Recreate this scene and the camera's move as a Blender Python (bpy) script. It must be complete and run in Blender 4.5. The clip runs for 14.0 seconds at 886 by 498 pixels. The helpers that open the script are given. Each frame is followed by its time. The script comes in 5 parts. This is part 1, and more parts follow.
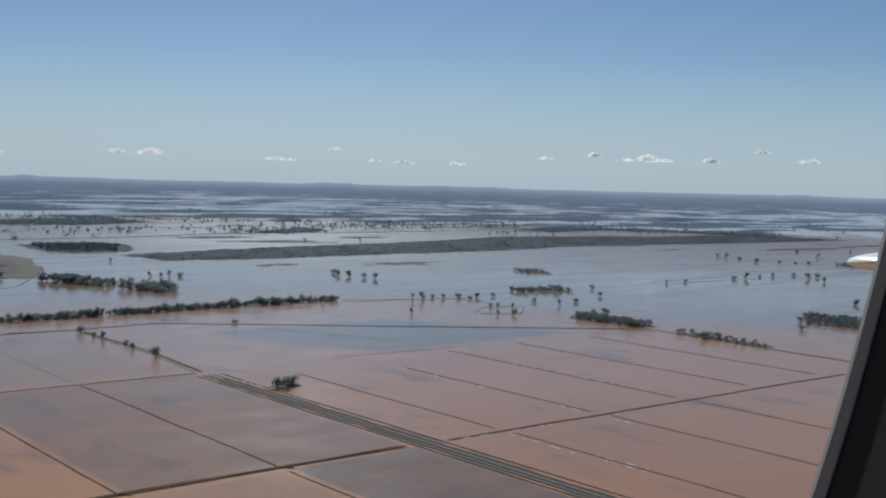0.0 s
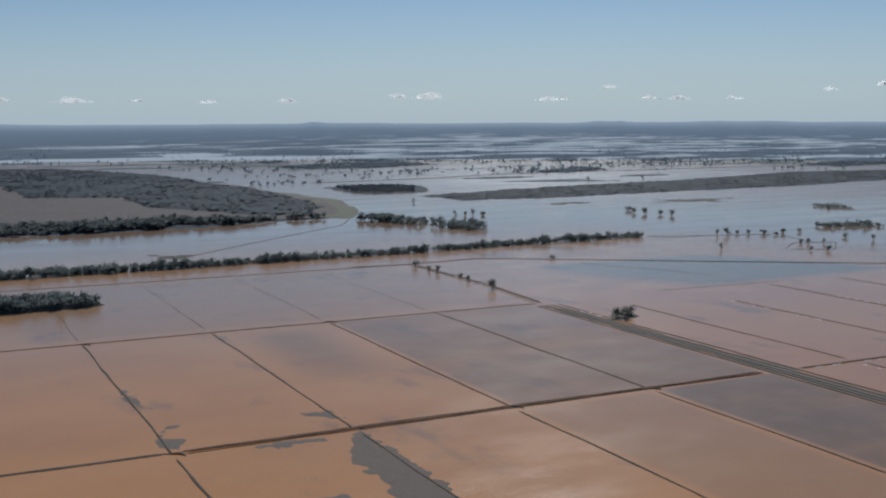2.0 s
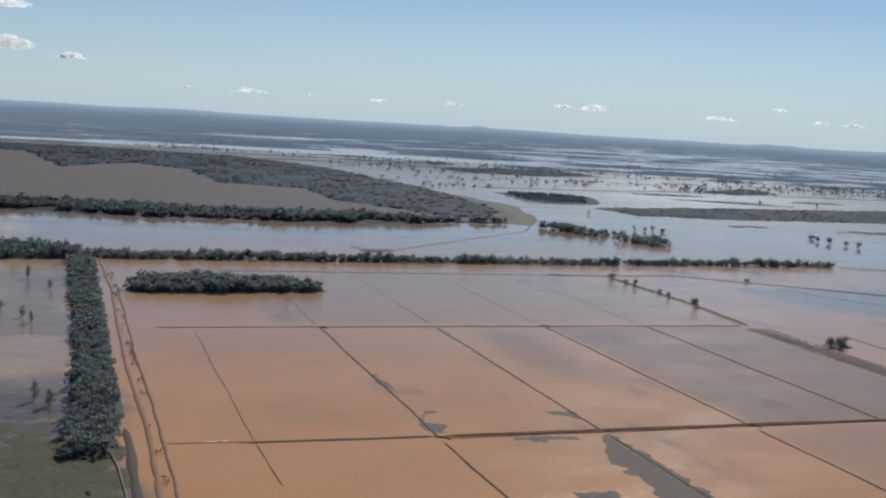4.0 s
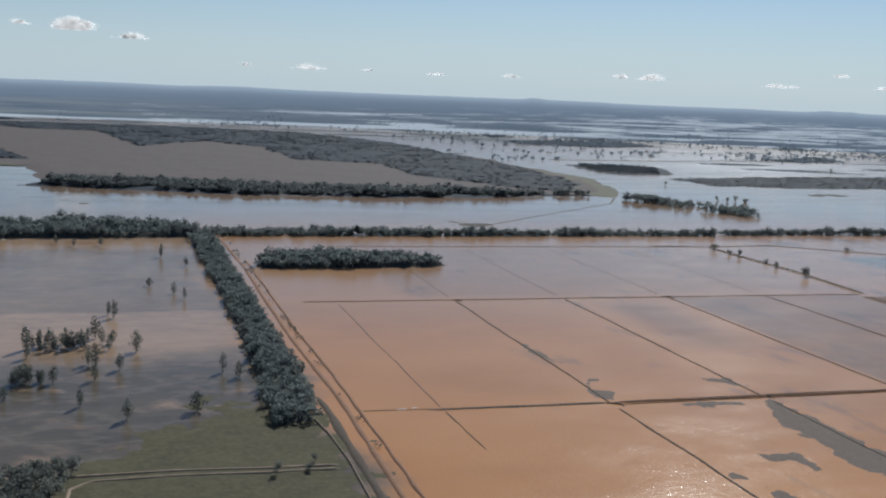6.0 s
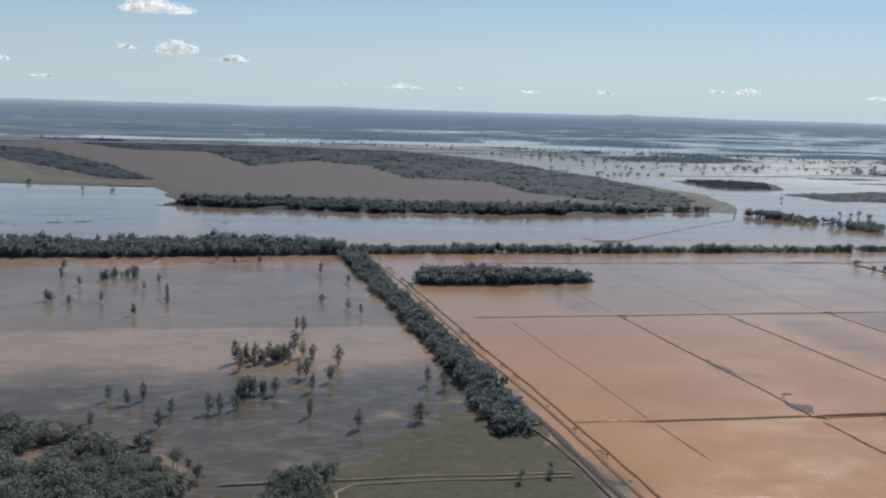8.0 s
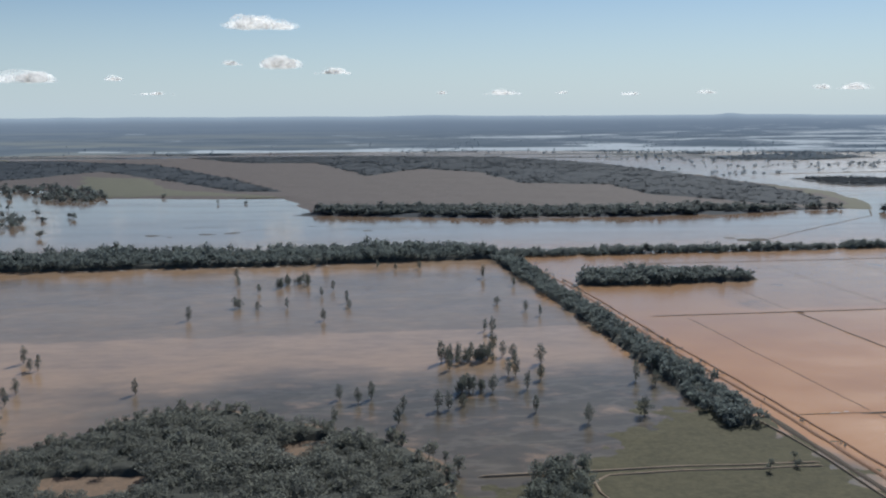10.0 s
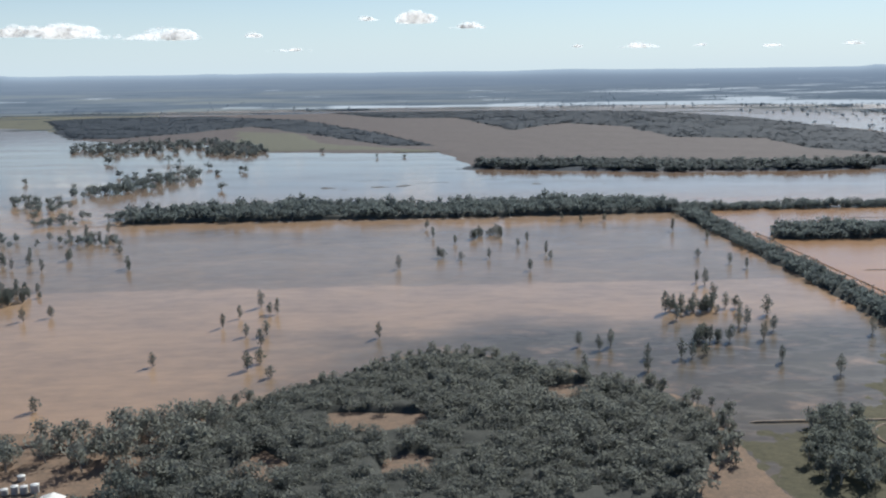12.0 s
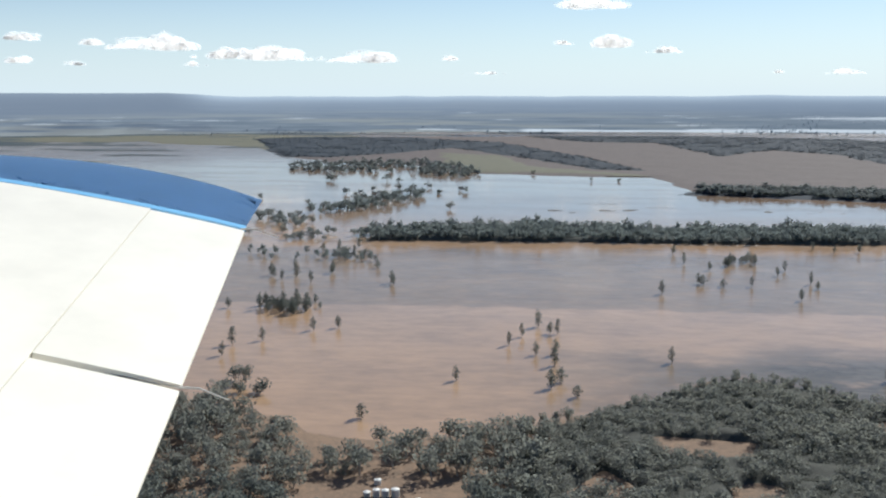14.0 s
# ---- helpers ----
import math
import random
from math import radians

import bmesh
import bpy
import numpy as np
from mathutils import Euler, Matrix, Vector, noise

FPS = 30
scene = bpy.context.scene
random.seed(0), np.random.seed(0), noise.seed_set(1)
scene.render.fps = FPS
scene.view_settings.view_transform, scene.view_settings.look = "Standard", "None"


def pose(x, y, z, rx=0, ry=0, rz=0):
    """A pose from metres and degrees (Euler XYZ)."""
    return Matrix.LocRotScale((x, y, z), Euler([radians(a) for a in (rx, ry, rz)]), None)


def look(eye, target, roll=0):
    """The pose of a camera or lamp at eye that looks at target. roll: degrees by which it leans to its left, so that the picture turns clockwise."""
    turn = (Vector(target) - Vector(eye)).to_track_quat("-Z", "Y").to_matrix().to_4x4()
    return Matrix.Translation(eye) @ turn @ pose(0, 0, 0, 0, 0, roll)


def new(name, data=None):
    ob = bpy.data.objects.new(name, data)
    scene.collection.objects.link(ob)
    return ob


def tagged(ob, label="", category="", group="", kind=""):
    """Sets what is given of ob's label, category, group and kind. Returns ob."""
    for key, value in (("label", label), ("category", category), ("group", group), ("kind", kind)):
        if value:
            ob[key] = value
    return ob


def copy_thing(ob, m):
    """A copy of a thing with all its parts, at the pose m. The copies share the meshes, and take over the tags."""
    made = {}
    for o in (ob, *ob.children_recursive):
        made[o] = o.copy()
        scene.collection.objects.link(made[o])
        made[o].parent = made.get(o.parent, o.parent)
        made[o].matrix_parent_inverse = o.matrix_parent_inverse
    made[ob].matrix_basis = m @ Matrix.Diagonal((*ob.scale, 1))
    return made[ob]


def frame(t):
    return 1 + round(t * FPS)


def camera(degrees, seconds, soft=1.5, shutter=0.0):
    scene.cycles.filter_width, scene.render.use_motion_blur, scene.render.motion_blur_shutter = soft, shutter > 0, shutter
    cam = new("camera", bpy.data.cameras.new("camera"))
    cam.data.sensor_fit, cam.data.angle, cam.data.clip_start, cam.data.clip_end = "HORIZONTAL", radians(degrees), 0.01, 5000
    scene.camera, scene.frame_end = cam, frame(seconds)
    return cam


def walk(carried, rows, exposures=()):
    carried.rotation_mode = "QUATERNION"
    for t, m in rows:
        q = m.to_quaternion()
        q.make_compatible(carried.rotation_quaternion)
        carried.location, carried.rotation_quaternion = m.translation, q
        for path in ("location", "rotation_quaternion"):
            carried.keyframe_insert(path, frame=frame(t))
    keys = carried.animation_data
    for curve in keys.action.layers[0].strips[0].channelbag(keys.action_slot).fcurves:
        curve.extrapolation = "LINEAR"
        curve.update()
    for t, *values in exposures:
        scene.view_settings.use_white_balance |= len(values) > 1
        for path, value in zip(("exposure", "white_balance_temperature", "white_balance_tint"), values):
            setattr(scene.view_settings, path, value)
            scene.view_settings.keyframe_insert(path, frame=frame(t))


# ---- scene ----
# An aircraft's view over flooded farmland: bays of muddy water, tree belts, low islands.
cam = camera(44.2, 14.0, soft=2.2)
# seconds, x, y, z, yaw, pitch, lean
FLIGHT = [
    (0, 0.49, -1.72, 158.30, -39.99, -3.48, 1.45),
    (0.5, -17.89, -2.52, 158.73, -35.04, -2.26, 1.71),
    (1, -36.80, -3.16, 158.85, -37.43, -3.40, 0.95),
    (1.5, -55.82, -3.87, 158.86, -29.33, -6.64, -1.86),
    (2, -74.38, -4.74, 158.51, -26.41, -6.80, -0.28),
    (2.5, -92.60, -5.58, 159.08, -25.97, -10.61, 1.16),
    (3, -111.32, -5.90, 160.53, -24.21, -7.87, -1.14),
    (3.5, -129.48, -6.64, 161.14, -22.69, -5.96, 0.94),
    (4, -148.00, -7.69, 161.15, -19.15, -6.67, 3.48),
    (4.2, -155.38, -8.04, 161.53, -19.49, -8.35, 5.18),
    (6.3, -232.52, -12.13, 162.60, -16.82, -8.23, 2.15),
    (6.5, -239.75, -12.55, 162.66, -16.93, -8.50, 2.01),
    (7, -258.99, -13.35, 163.15, -14.99, -8.53, 1.39),
    (7.5, -277.22, -14.49, 163.57, -13.44, -7.85, 1.50),
    (9.8, -362.73, -20.27, 162.17, -9.47, -7.26, 0.01),
    (10, -370.04, -20.94, 161.70, -8.25, -7.20, -0.27),
    (10.5, -387.82, -22.39, 161.12, -7.57, -8.30, -0.78),
    (11, -406.79, -23.41, 161.47, -4.01, -7.76, 0.13),
    (11.5, -424.29, -25.16, 160.62, -3.64, -9.16, -0.67),
    (12, -442.13, -26.34, 160.15, -2.07, -9.47, -0.74),
    (12.5, -461.21, -27.40, 160.78, 0.89, -9.96, -0.19),
    (13, -479.63, -28.66, 160.19, 2.03, -8.70, -0.63),
    (13.5, -498.35, -29.67, 160.74, 5.13, -8.83, -0.05),
    (14, -516.94, -31.06, 159.66, 6.91, -8.19, -0.08),
]


def flight_pose(x, y, z, yaw, pitch, lean):
    turn = Euler((radians(90 + pitch), 0, radians(yaw))).to_matrix().to_4x4()
    return Matrix.Translation((x, y, z)) @ turn @ pose(0, 0, 0, 0, 0, lean)


walk(cam, [(r[0], flight_pose(*r[1:])) for r in FLIGHT],
     exposures=[(0.0, -0.42, 5870, 7), (1.0, -0.42, 5890, 7), (2.0, -0.44, 5930, 7), (2.6, -0.42, 5950, 7), (3.2, -0.1, 5970, 7), (4.0, -0.14, 6020, 7), (6.5, -0.14, 6070, 7),
                (7.5, -0.08, 6100, 7), (10.3, -0.06, 6150, 7), (11.0, 0.22, 6170, 7), (11.5, 0.29, 6190, 7), (12.5, 0.32, 6220, 7), (14.0, 0.46, 6270, 7)])
# ---- light ----
SUN_AZ, SUN_EL = 32.0, 35.0        # degrees clockwise from +y, and above the horizon
world = bpy.data.worlds.new("sky")
scene.world = world
world.use_nodes = True
sky = world.node_tree.nodes.new("ShaderNodeTexSky")
sky.sky_type, sky.sun_disc = "NISHITA", False
sky.sun_elevation, sky.sun_rotation = radians(SUN_EL), radians(SUN_AZ)
sky.air_density, sky.dust_density, sky.ozone_density = 0.75, 0.1, 2.2
background = world.node_tree.nodes["Background"]
background.inputs["Strength"].default_value = 0.07
# pale haze lies all round the horizon
wn, wl = world.node_tree.nodes, world.node_tree.links
heading, split, veil, haze = wn.new("ShaderNodeTexCoord"), wn.new("ShaderNodeSeparateXYZ"), wn.new("ShaderNodeMapRange"), wn.new("ShaderNodeMixRGB")
wl.new(heading.outputs["Generated"], split.inputs[0])
wl.new(split.outputs["Z"], veil.inputs["Value"])
for key, value in (("From Min", 0.0), ("From Max", 0.115), ("To Min", 0.9), ("To Max", 0.0)):
    veil.inputs[key].default_value = value
wl.new(veil.outputs["Result"], haze.inputs["Fac"])
wl.new(sky.outputs[0], haze.inputs["Color1"])
haze.inputs["Color2"].default_value = (7.6, 8.8, 9.6, 1)
wl.new(haze.outputs[0], background.inputs["Color"])

sun = new("sun", bpy.data.lights.new("sun", "SUN"))
sun.data.energy, sun.data.angle, sun.data.color = 5.0, radians(0.55), (1.0, 0.95, 0.87)
sun_way = Vector((math.sin(radians(SUN_AZ)) * math.cos(radians(SUN_EL)), math.cos(radians(SUN_AZ)) * math.cos(radians(SUN_EL)), math.sin(radians(SUN_EL))))
sun.matrix_world = look(sun_way * 600, (0, 0, 0))


# ---- materials ----
class Nodes:
    """Short hand for one node material."""

    def __init__(self, name):
        self.mat = bpy.data.materials.new(name)
        self.mat.use_nodes = True
        self.tree = self.mat.node_tree
        self.bsdf = self.tree.nodes["Principled BSDF"]

    def add(self, kind, **values):
        node = self.tree.nodes.new("ShaderNode" + kind)
        for key, value in values.items():
            node.inputs[key].default_value = value
        return node

    def link(self, out, into):
        self.tree.links.new(out, into)

    def place(self):
        return self.add("NewGeometry").outputs["Position"]

    def noise(self, size, detail=4.0, rough=0.55, stretch=(1, 1, 1), of=None):
        vec = self.add("Mapping")
        vec.inputs["Scale"].default_value = stretch
        self.link(of or self.place(), vec.inputs["Vector"])
        node = self.add("TexNoise", Scale=1.0 / size, Detail=detail, Roughness=rough)
        self.link(vec.outputs[0], node.inputs["Vector"])
        return node.outputs["Fac"]

    def ramp(self, fac, stops):
        node = self.add("ValToRGB")
        ramp = node.color_ramp
        while len(ramp.elements) < len(stops):
            ramp.elements.new(0.5)
        for el, (at, colour) in zip(ramp.elements, stops):
            el.position = at
            el.color = (*colour, 1) if len(colour) == 3 else colour
        self.link(fac, node.inputs["Fac"])
        return node.outputs["Color"]

    def level(self, fac, lo, hi, a=0.0, b=1.0):
        node = self.add("MapRange")
        node.inputs["From Min"].default_value, node.inputs["From Max"].default_value = lo, hi
        node.inputs["To Min"].default_value, node.inputs["To Max"].default_value = a, b
        node.interpolation_type = "SMOOTHSTEP"
        self.link(fac, node.inputs["Value"])
        return node.outputs["Result"]

    def mix(self, fac, a, b, how="MIX"):
        node = self.add("MixRGB")
        node.blend_type = how
        for value, slot in ((fac, "Fac"), (a, "Color1"), (b, "Color2")):
            if isinstance(value, (int, float)):
                node.inputs[slot].default_value = value if slot == "Fac" else (value, value, value, 1)
            elif isinstance(value, tuple):
                node.inputs[slot].default_value = (*value, 1)
            else:
                self.link(value, node.inputs[slot])
        return node.outputs["Color"]

    def math(self, how, a, b=0.0):
        node = self.add("Math")
        node.operation = how
        for i, value in enumerate((a, b)):
            if isinstance(value, (int, float)):
                node.inputs[i].default_value = value
            else:
                self.link(value, node.inputs[i])
        return node.outputs[0]

    def done(self, colour=None, rough=0.9, bump=None, strength=0.3, reach=1.0, specular=0.3):
        if colour is not None:
            if isinstance(colour, tuple):
                self.bsdf.inputs["Base Color"].default_value = (*colour, 1)
            else:
                self.link(colour, self.bsdf.inputs["Base Color"])
        if isinstance(rough, (int, float)):
            self.bsdf.inputs["Roughness"].default_value = rough
        else:
            self.link(rough, self.bsdf.inputs["Roughness"])
        self.bsdf.inputs["Specular IOR Level"].default_value = specular
        if bump is not None:
            node = self.add("Bump", Strength=strength, Distance=reach)
            self.link(bump, node.inputs["Height"])
            self.link(node.outputs[0], self.bsdf.inputs["Normal"])
        return self.mat


def water_material():
    n = Nodes("flood_water")
    xyz = n.add("SeparateXYZ")
    n.link(n.place(), xyz.inputs[0])
    x, y = xyz.outputs[0], xyz.outputs[1]
    drift = n.noise(170, 4, 0.6, (0.8, 1.3, 1))
    fine = n.noise(24, 5, 0.6, (0.9, 1.1, 1))
    wisp = n.noise(70, 6, 0.58, (0.85, 1.15, 1))
    # suspended clay: thickest in the bays beside the road, thinner far out and in the west paddock
    clay = n.ramp(drift, [(0.3, (0.39, 0.19, 0.075)), (0.5, (0.445, 0.219, 0.084)), (0.72, (0.48, 0.242, 0.096))])
    wobble_y = n.math("ADD", y, n.math("MULTIPLY", n.math("SUBTRACT", wisp, 0.5), 90.0))
    wobble_x = n.math("ADD", x, n.math("MULTIPLY", n.math("SUBTRACT", drift, 0.5), 160.0))
    grey = n.ramp(fine, [(0.3, (0.14, 0.112, 0.087)), (0.7, (0.228, 0.177, 0.136))])
    # west paddock: a grey, weedy belt and paler brown water
    west = n.level(wobble_x, -110.0, -150.0)
    ripple = n.math("ADD", y, n.math("MULTIPLY", n.math("SUBTRACT", fine, 0.5), 22.0))
    belt = n.math("MULTIPLY", n.level(ripple, 766.0, 774.0), n.level(wobble_y, 1095.0, 1040.0))
    near_grey = n.math("MULTIPLY", n.math("MULTIPLY", n.level(wobble_y, 670.0, 590.0), n.level(wobble_x, -600.0, -360.0)), n.level(fine, 0.2, 0.55))
    west_fac = n.math("MULTIPLY", west, n.math("MAXIMUM", n.math("MULTIPLY", belt, n.level(fine, 0.3, 0.62, 0.45, 1.0)), near_grey))
    colour = n.mix(n.math("MULTIPLY", west, 0.8), clay, (0.325, 0.24, 0.166))
    colour = n.mix(n.math("MULTIPLY", west_fac, 0.88), colour, grey)
    colour = n.mix(n.math("MULTIPLY", n.math("MULTIPLY", west, near_grey), 0.92), colour, n.ramp(fine, [(0.3, (0.066, 0.06, 0.047)), (0.7, (0.116, 0.1, 0.078))]))
    milk = n.noise(46, 4, 0.55, (0.8, 1.4, 1))
    milk = n.math("MULTIPLY", n.math("MULTIPLY", west, near_grey), n.level(n.math("ABSOLUTE", n.math("SUBTRACT", milk, 0.5)), 0.05, 0.0))
    colour = n.mix(n.math("MULTIPLY", milk, 0.5), colour, (0.18, 0.155, 0.128))
    upper = n.math("MULTIPLY", n.level(y, 640.0, 960.0), n.math("SUBTRACT", 1.0, west))
    colour = n.mix(n.math("MULTIPLY", upper, 0.75), colour, (0.335, 0.212, 0.128))
    # clearer, greyer water north and east of the channel
    east = n.level(wobble_x, 120.0, 560.0)
    colour = n.mix(n.math("MULTIPLY", east, 0.45), colour, (0.345, 0.195, 0.135))
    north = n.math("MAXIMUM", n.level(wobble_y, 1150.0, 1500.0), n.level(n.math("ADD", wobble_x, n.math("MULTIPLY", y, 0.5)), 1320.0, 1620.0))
    # far lakes: a paler base colour stands in for missing sky reflection
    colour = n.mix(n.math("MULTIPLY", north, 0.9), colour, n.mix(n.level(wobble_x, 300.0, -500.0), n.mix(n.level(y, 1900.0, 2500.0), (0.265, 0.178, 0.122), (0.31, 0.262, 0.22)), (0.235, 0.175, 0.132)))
    # bays where the crop stands close under the surface, and a clear wedge of rain water
    def block(x0, x1, y0, y1, soft):
        return n.math("MULTIPLY", n.math("MULTIPLY", n.level(x, x0, x0 + soft), n.level(x, x1, x1 - soft)), n.math("MULTIPLY", n.level(y, y0, y0 + soft), n.level(y, y1, y1 - soft)))

    crop = n.math("MAXIMUM", n.math("MULTIPLY", block(222, 406, 506, 792, 6), 0.75), block(315, 408, 180, 503, 6))
    crop = n.math("MAXIMUM", crop, n.math("MULTIPLY", block(222, 313, 180, 501, 8), 0.4))
    crop = n.math("MAXIMUM", crop, n.math("MULTIPLY", block(129, 220, 600, 792, 40), 0.6))
    crop = n.math("MAXIMUM", crop, n.math("MULTIPLY", block(-8, 404, 800, 1075, 20), 0.35))
    stubble = n.ramp(fine, [(0.3, (0.165, 0.119, 0.092)), (0.7, (0.213, 0.153, 0.117))])
    colour = n.mix(n.math("MULTIPLY", crop, n.level(drift, 0.25, 0.6, 0.4, 0.95)), colour, stubble)
    lean = n.math("ADD", x, n.math("MULTIPLY", y, 0.6))
    wedge = n.math("MULTIPLY", block(520, 900, 790, 1010, 30), n.math("MULTIPLY", n.level(lean, 1050.0, 1130.0), n.level(lean, 1370.0, 1330.0)))
    colour = n.mix(n.math("MULTIPLY", wedge, 0.75), colour, (0.155, 0.148, 0.125))
    colour = n.mix(n.math("MULTIPLY", west, 0.8), colour, n.mix(1.0, colour, n.ramp(n.mix(0.5, wisp, n.noise(14.0, 5, 0.65, (0.7, 1.4, 1))), [(0.38, (0.76, 0.76, 0.77)), (0.62, (1.16, 1.13, 1.09))]), "MULTIPLY"))
    # weed and drowned stubble showing through in the bays
    weed = n.math("MULTIPLY", n.level(n.noise(75, 6, 0.6, (1.6, 0.7, 1)), 0.56, 0.7), n.level(wobble_x, -60.0, 60.0))
    colour = n.mix(n.math("MULTIPLY", weed, 0.5), colour, (0.15, 0.115, 0.09))
    gust = n.noise(48, 5, 0.62, (0.8, 1.2, 1))
    rough = n.level(gust, 0.35, 0.68, 0.1, 0.15)
    n.bsdf.inputs["IOR"].default_value = 1.33
    # a breeze ruffles the wide lakes of the north-east, which take their light from the sky above
    breeze = n.level(n.math("ADD", n.math("MULTIPLY", x, 0.6), n.math("MULTIPLY", y, 0.8)), 1700.0, 2400.0)
    cover = n.math("MAXIMUM", west_fac, crop)
    rough = n.math("ADD", n.math("MULTIPLY", rough, n.math("SUBTRACT", 1.0, n.math("MULTIPLY", north, 0.4))), n.math("MULTIPLY", cover, 0.03))
    rough = n.math("ADD", rough, n.math("MULTIPLY", n.math("SUBTRACT", 1.0, north), 0.03))
    wave = n.mix(0.4, n.noise(4.5, 3, 0.6, (1.0, 1.3, 1)), n.noise(1.3, 2, 0.5))
    wave = n.math("MULTIPLY", wave, n.math("SUBTRACT", 1.0, n.math("MULTIPLY", north, 0.8)))
    rough = n.math("ADD", rough, n.math("MULTIPLY", breeze, 0.09))
    # long cat's-paws of wind across the open lakes
    paws = n.noise(60, 5, 0.6, (0.16, 1.0, 1))
    rough = n.math("ADD", rough, n.math("MULTIPLY", north, n.level(paws, 0.42, 0.6, 0.0, 0.06)))
    # darker reflection of the ruffled streaks put into the base colour
    colour = n.mix(n.math("MULTIPLY", north, n.level(paws, 0.5, 0.64, 0.0, 0.3)), colour, (0.16, 0.125, 0.1))
    # wind ruffles the open bays south of the cross bank
    ruffle = n.math("MULTIPLY", n.math("MULTIPLY", n.level(y, 512.0, 500.0), n.level(x, -110.0, -60.0)), n.level(x, 130.0, 122.0))
    wave = n.math("MULTIPLY", wave, n.math("ADD", 0.72, n.math("MULTIPLY", n.math("MULTIPLY", ruffle, n.level(gust, 0.25, 0.65)), 0.5)))
    mat = n.done(colour, rough, wave, 0.6, 0.35, 0.5)
    n.link(n.math("SUBTRACT", n.math("ADD", n.math("ADD", 0.26, n.math("ADD", n.math("MULTIPLY", west, 0.05), n.math("MULTIPLY", upper, 0.08))), n.math("MULTIPLY", north, 0.1)), n.math("MULTIPLY", cover, 0.17)), n.bsdf.inputs["Specular IOR Level"])
    return mat


def earth_material(name, dark, light, size=14.0, rough=0.95):
    n = Nodes(name)
    fac = n.mix(0.45, n.noise(size, 6, 0.95), n.noise(size * 0.13, 4, 0.65))
    return n.done(n.ramp(fac, [(0.34, dark), (0.66, light)]), rough, n.noise(size * 0.1, 4), 0.5, 0.4, 0.15)


def leaf_material(name, dark, light, single=False):
    n = Nodes(name)
    pick = n.add("ObjectInfo").outputs["Random"] if single else n.add("NewGeometry").outputs["Random Per Island"]
    leaf = n.add("NewGeometry").outputs["Random Per Island"]
    fac = n.mix(0.4 if single else 1.0, pick, n.mix(0.6, leaf, n.noise(9.0, 3)))
    fac = n.mix(0.35, fac, n.noise(40.0, 3))
    colour = n.ramp(fac, [(0.2, dark), (0.8, light)])
    mat = n.done(colour, 0.85, specular=0.06)
    # light also comes through the leaves
    thin, both = n.add("BsdfTranslucent"), n.add("AddShader")
    n.link(n.mix(1.0, colour, (1.5, 1.5, 1.4), "MULTIPLY"), thin.inputs["Color"])
    n.link(n.bsdf.outputs[0], both.inputs[0])
    n.link(thin.outputs[0], both.inputs[1])
    n.link(both.outputs[0], n.tree.nodes["Material Output"].inputs["Surface"])
    return mat


def plains_material():
    """The plain: dark scrub and paler pasture, with the blue of distant haze in the colour."""
    n = Nodes("plain")
    scrub = n.ramp(n.mix(0.4, n.noise(160, 6, 0.62), n.noise(26, 5, 0.65)),
                   [(0.36, (0.045, 0.062, 0.075)), (0.55, (0.065, 0.082, 0.093)), (0.70, (0.098, 0.11, 0.113))])
    return n.done(scrub, 0.95, specular=0.1)


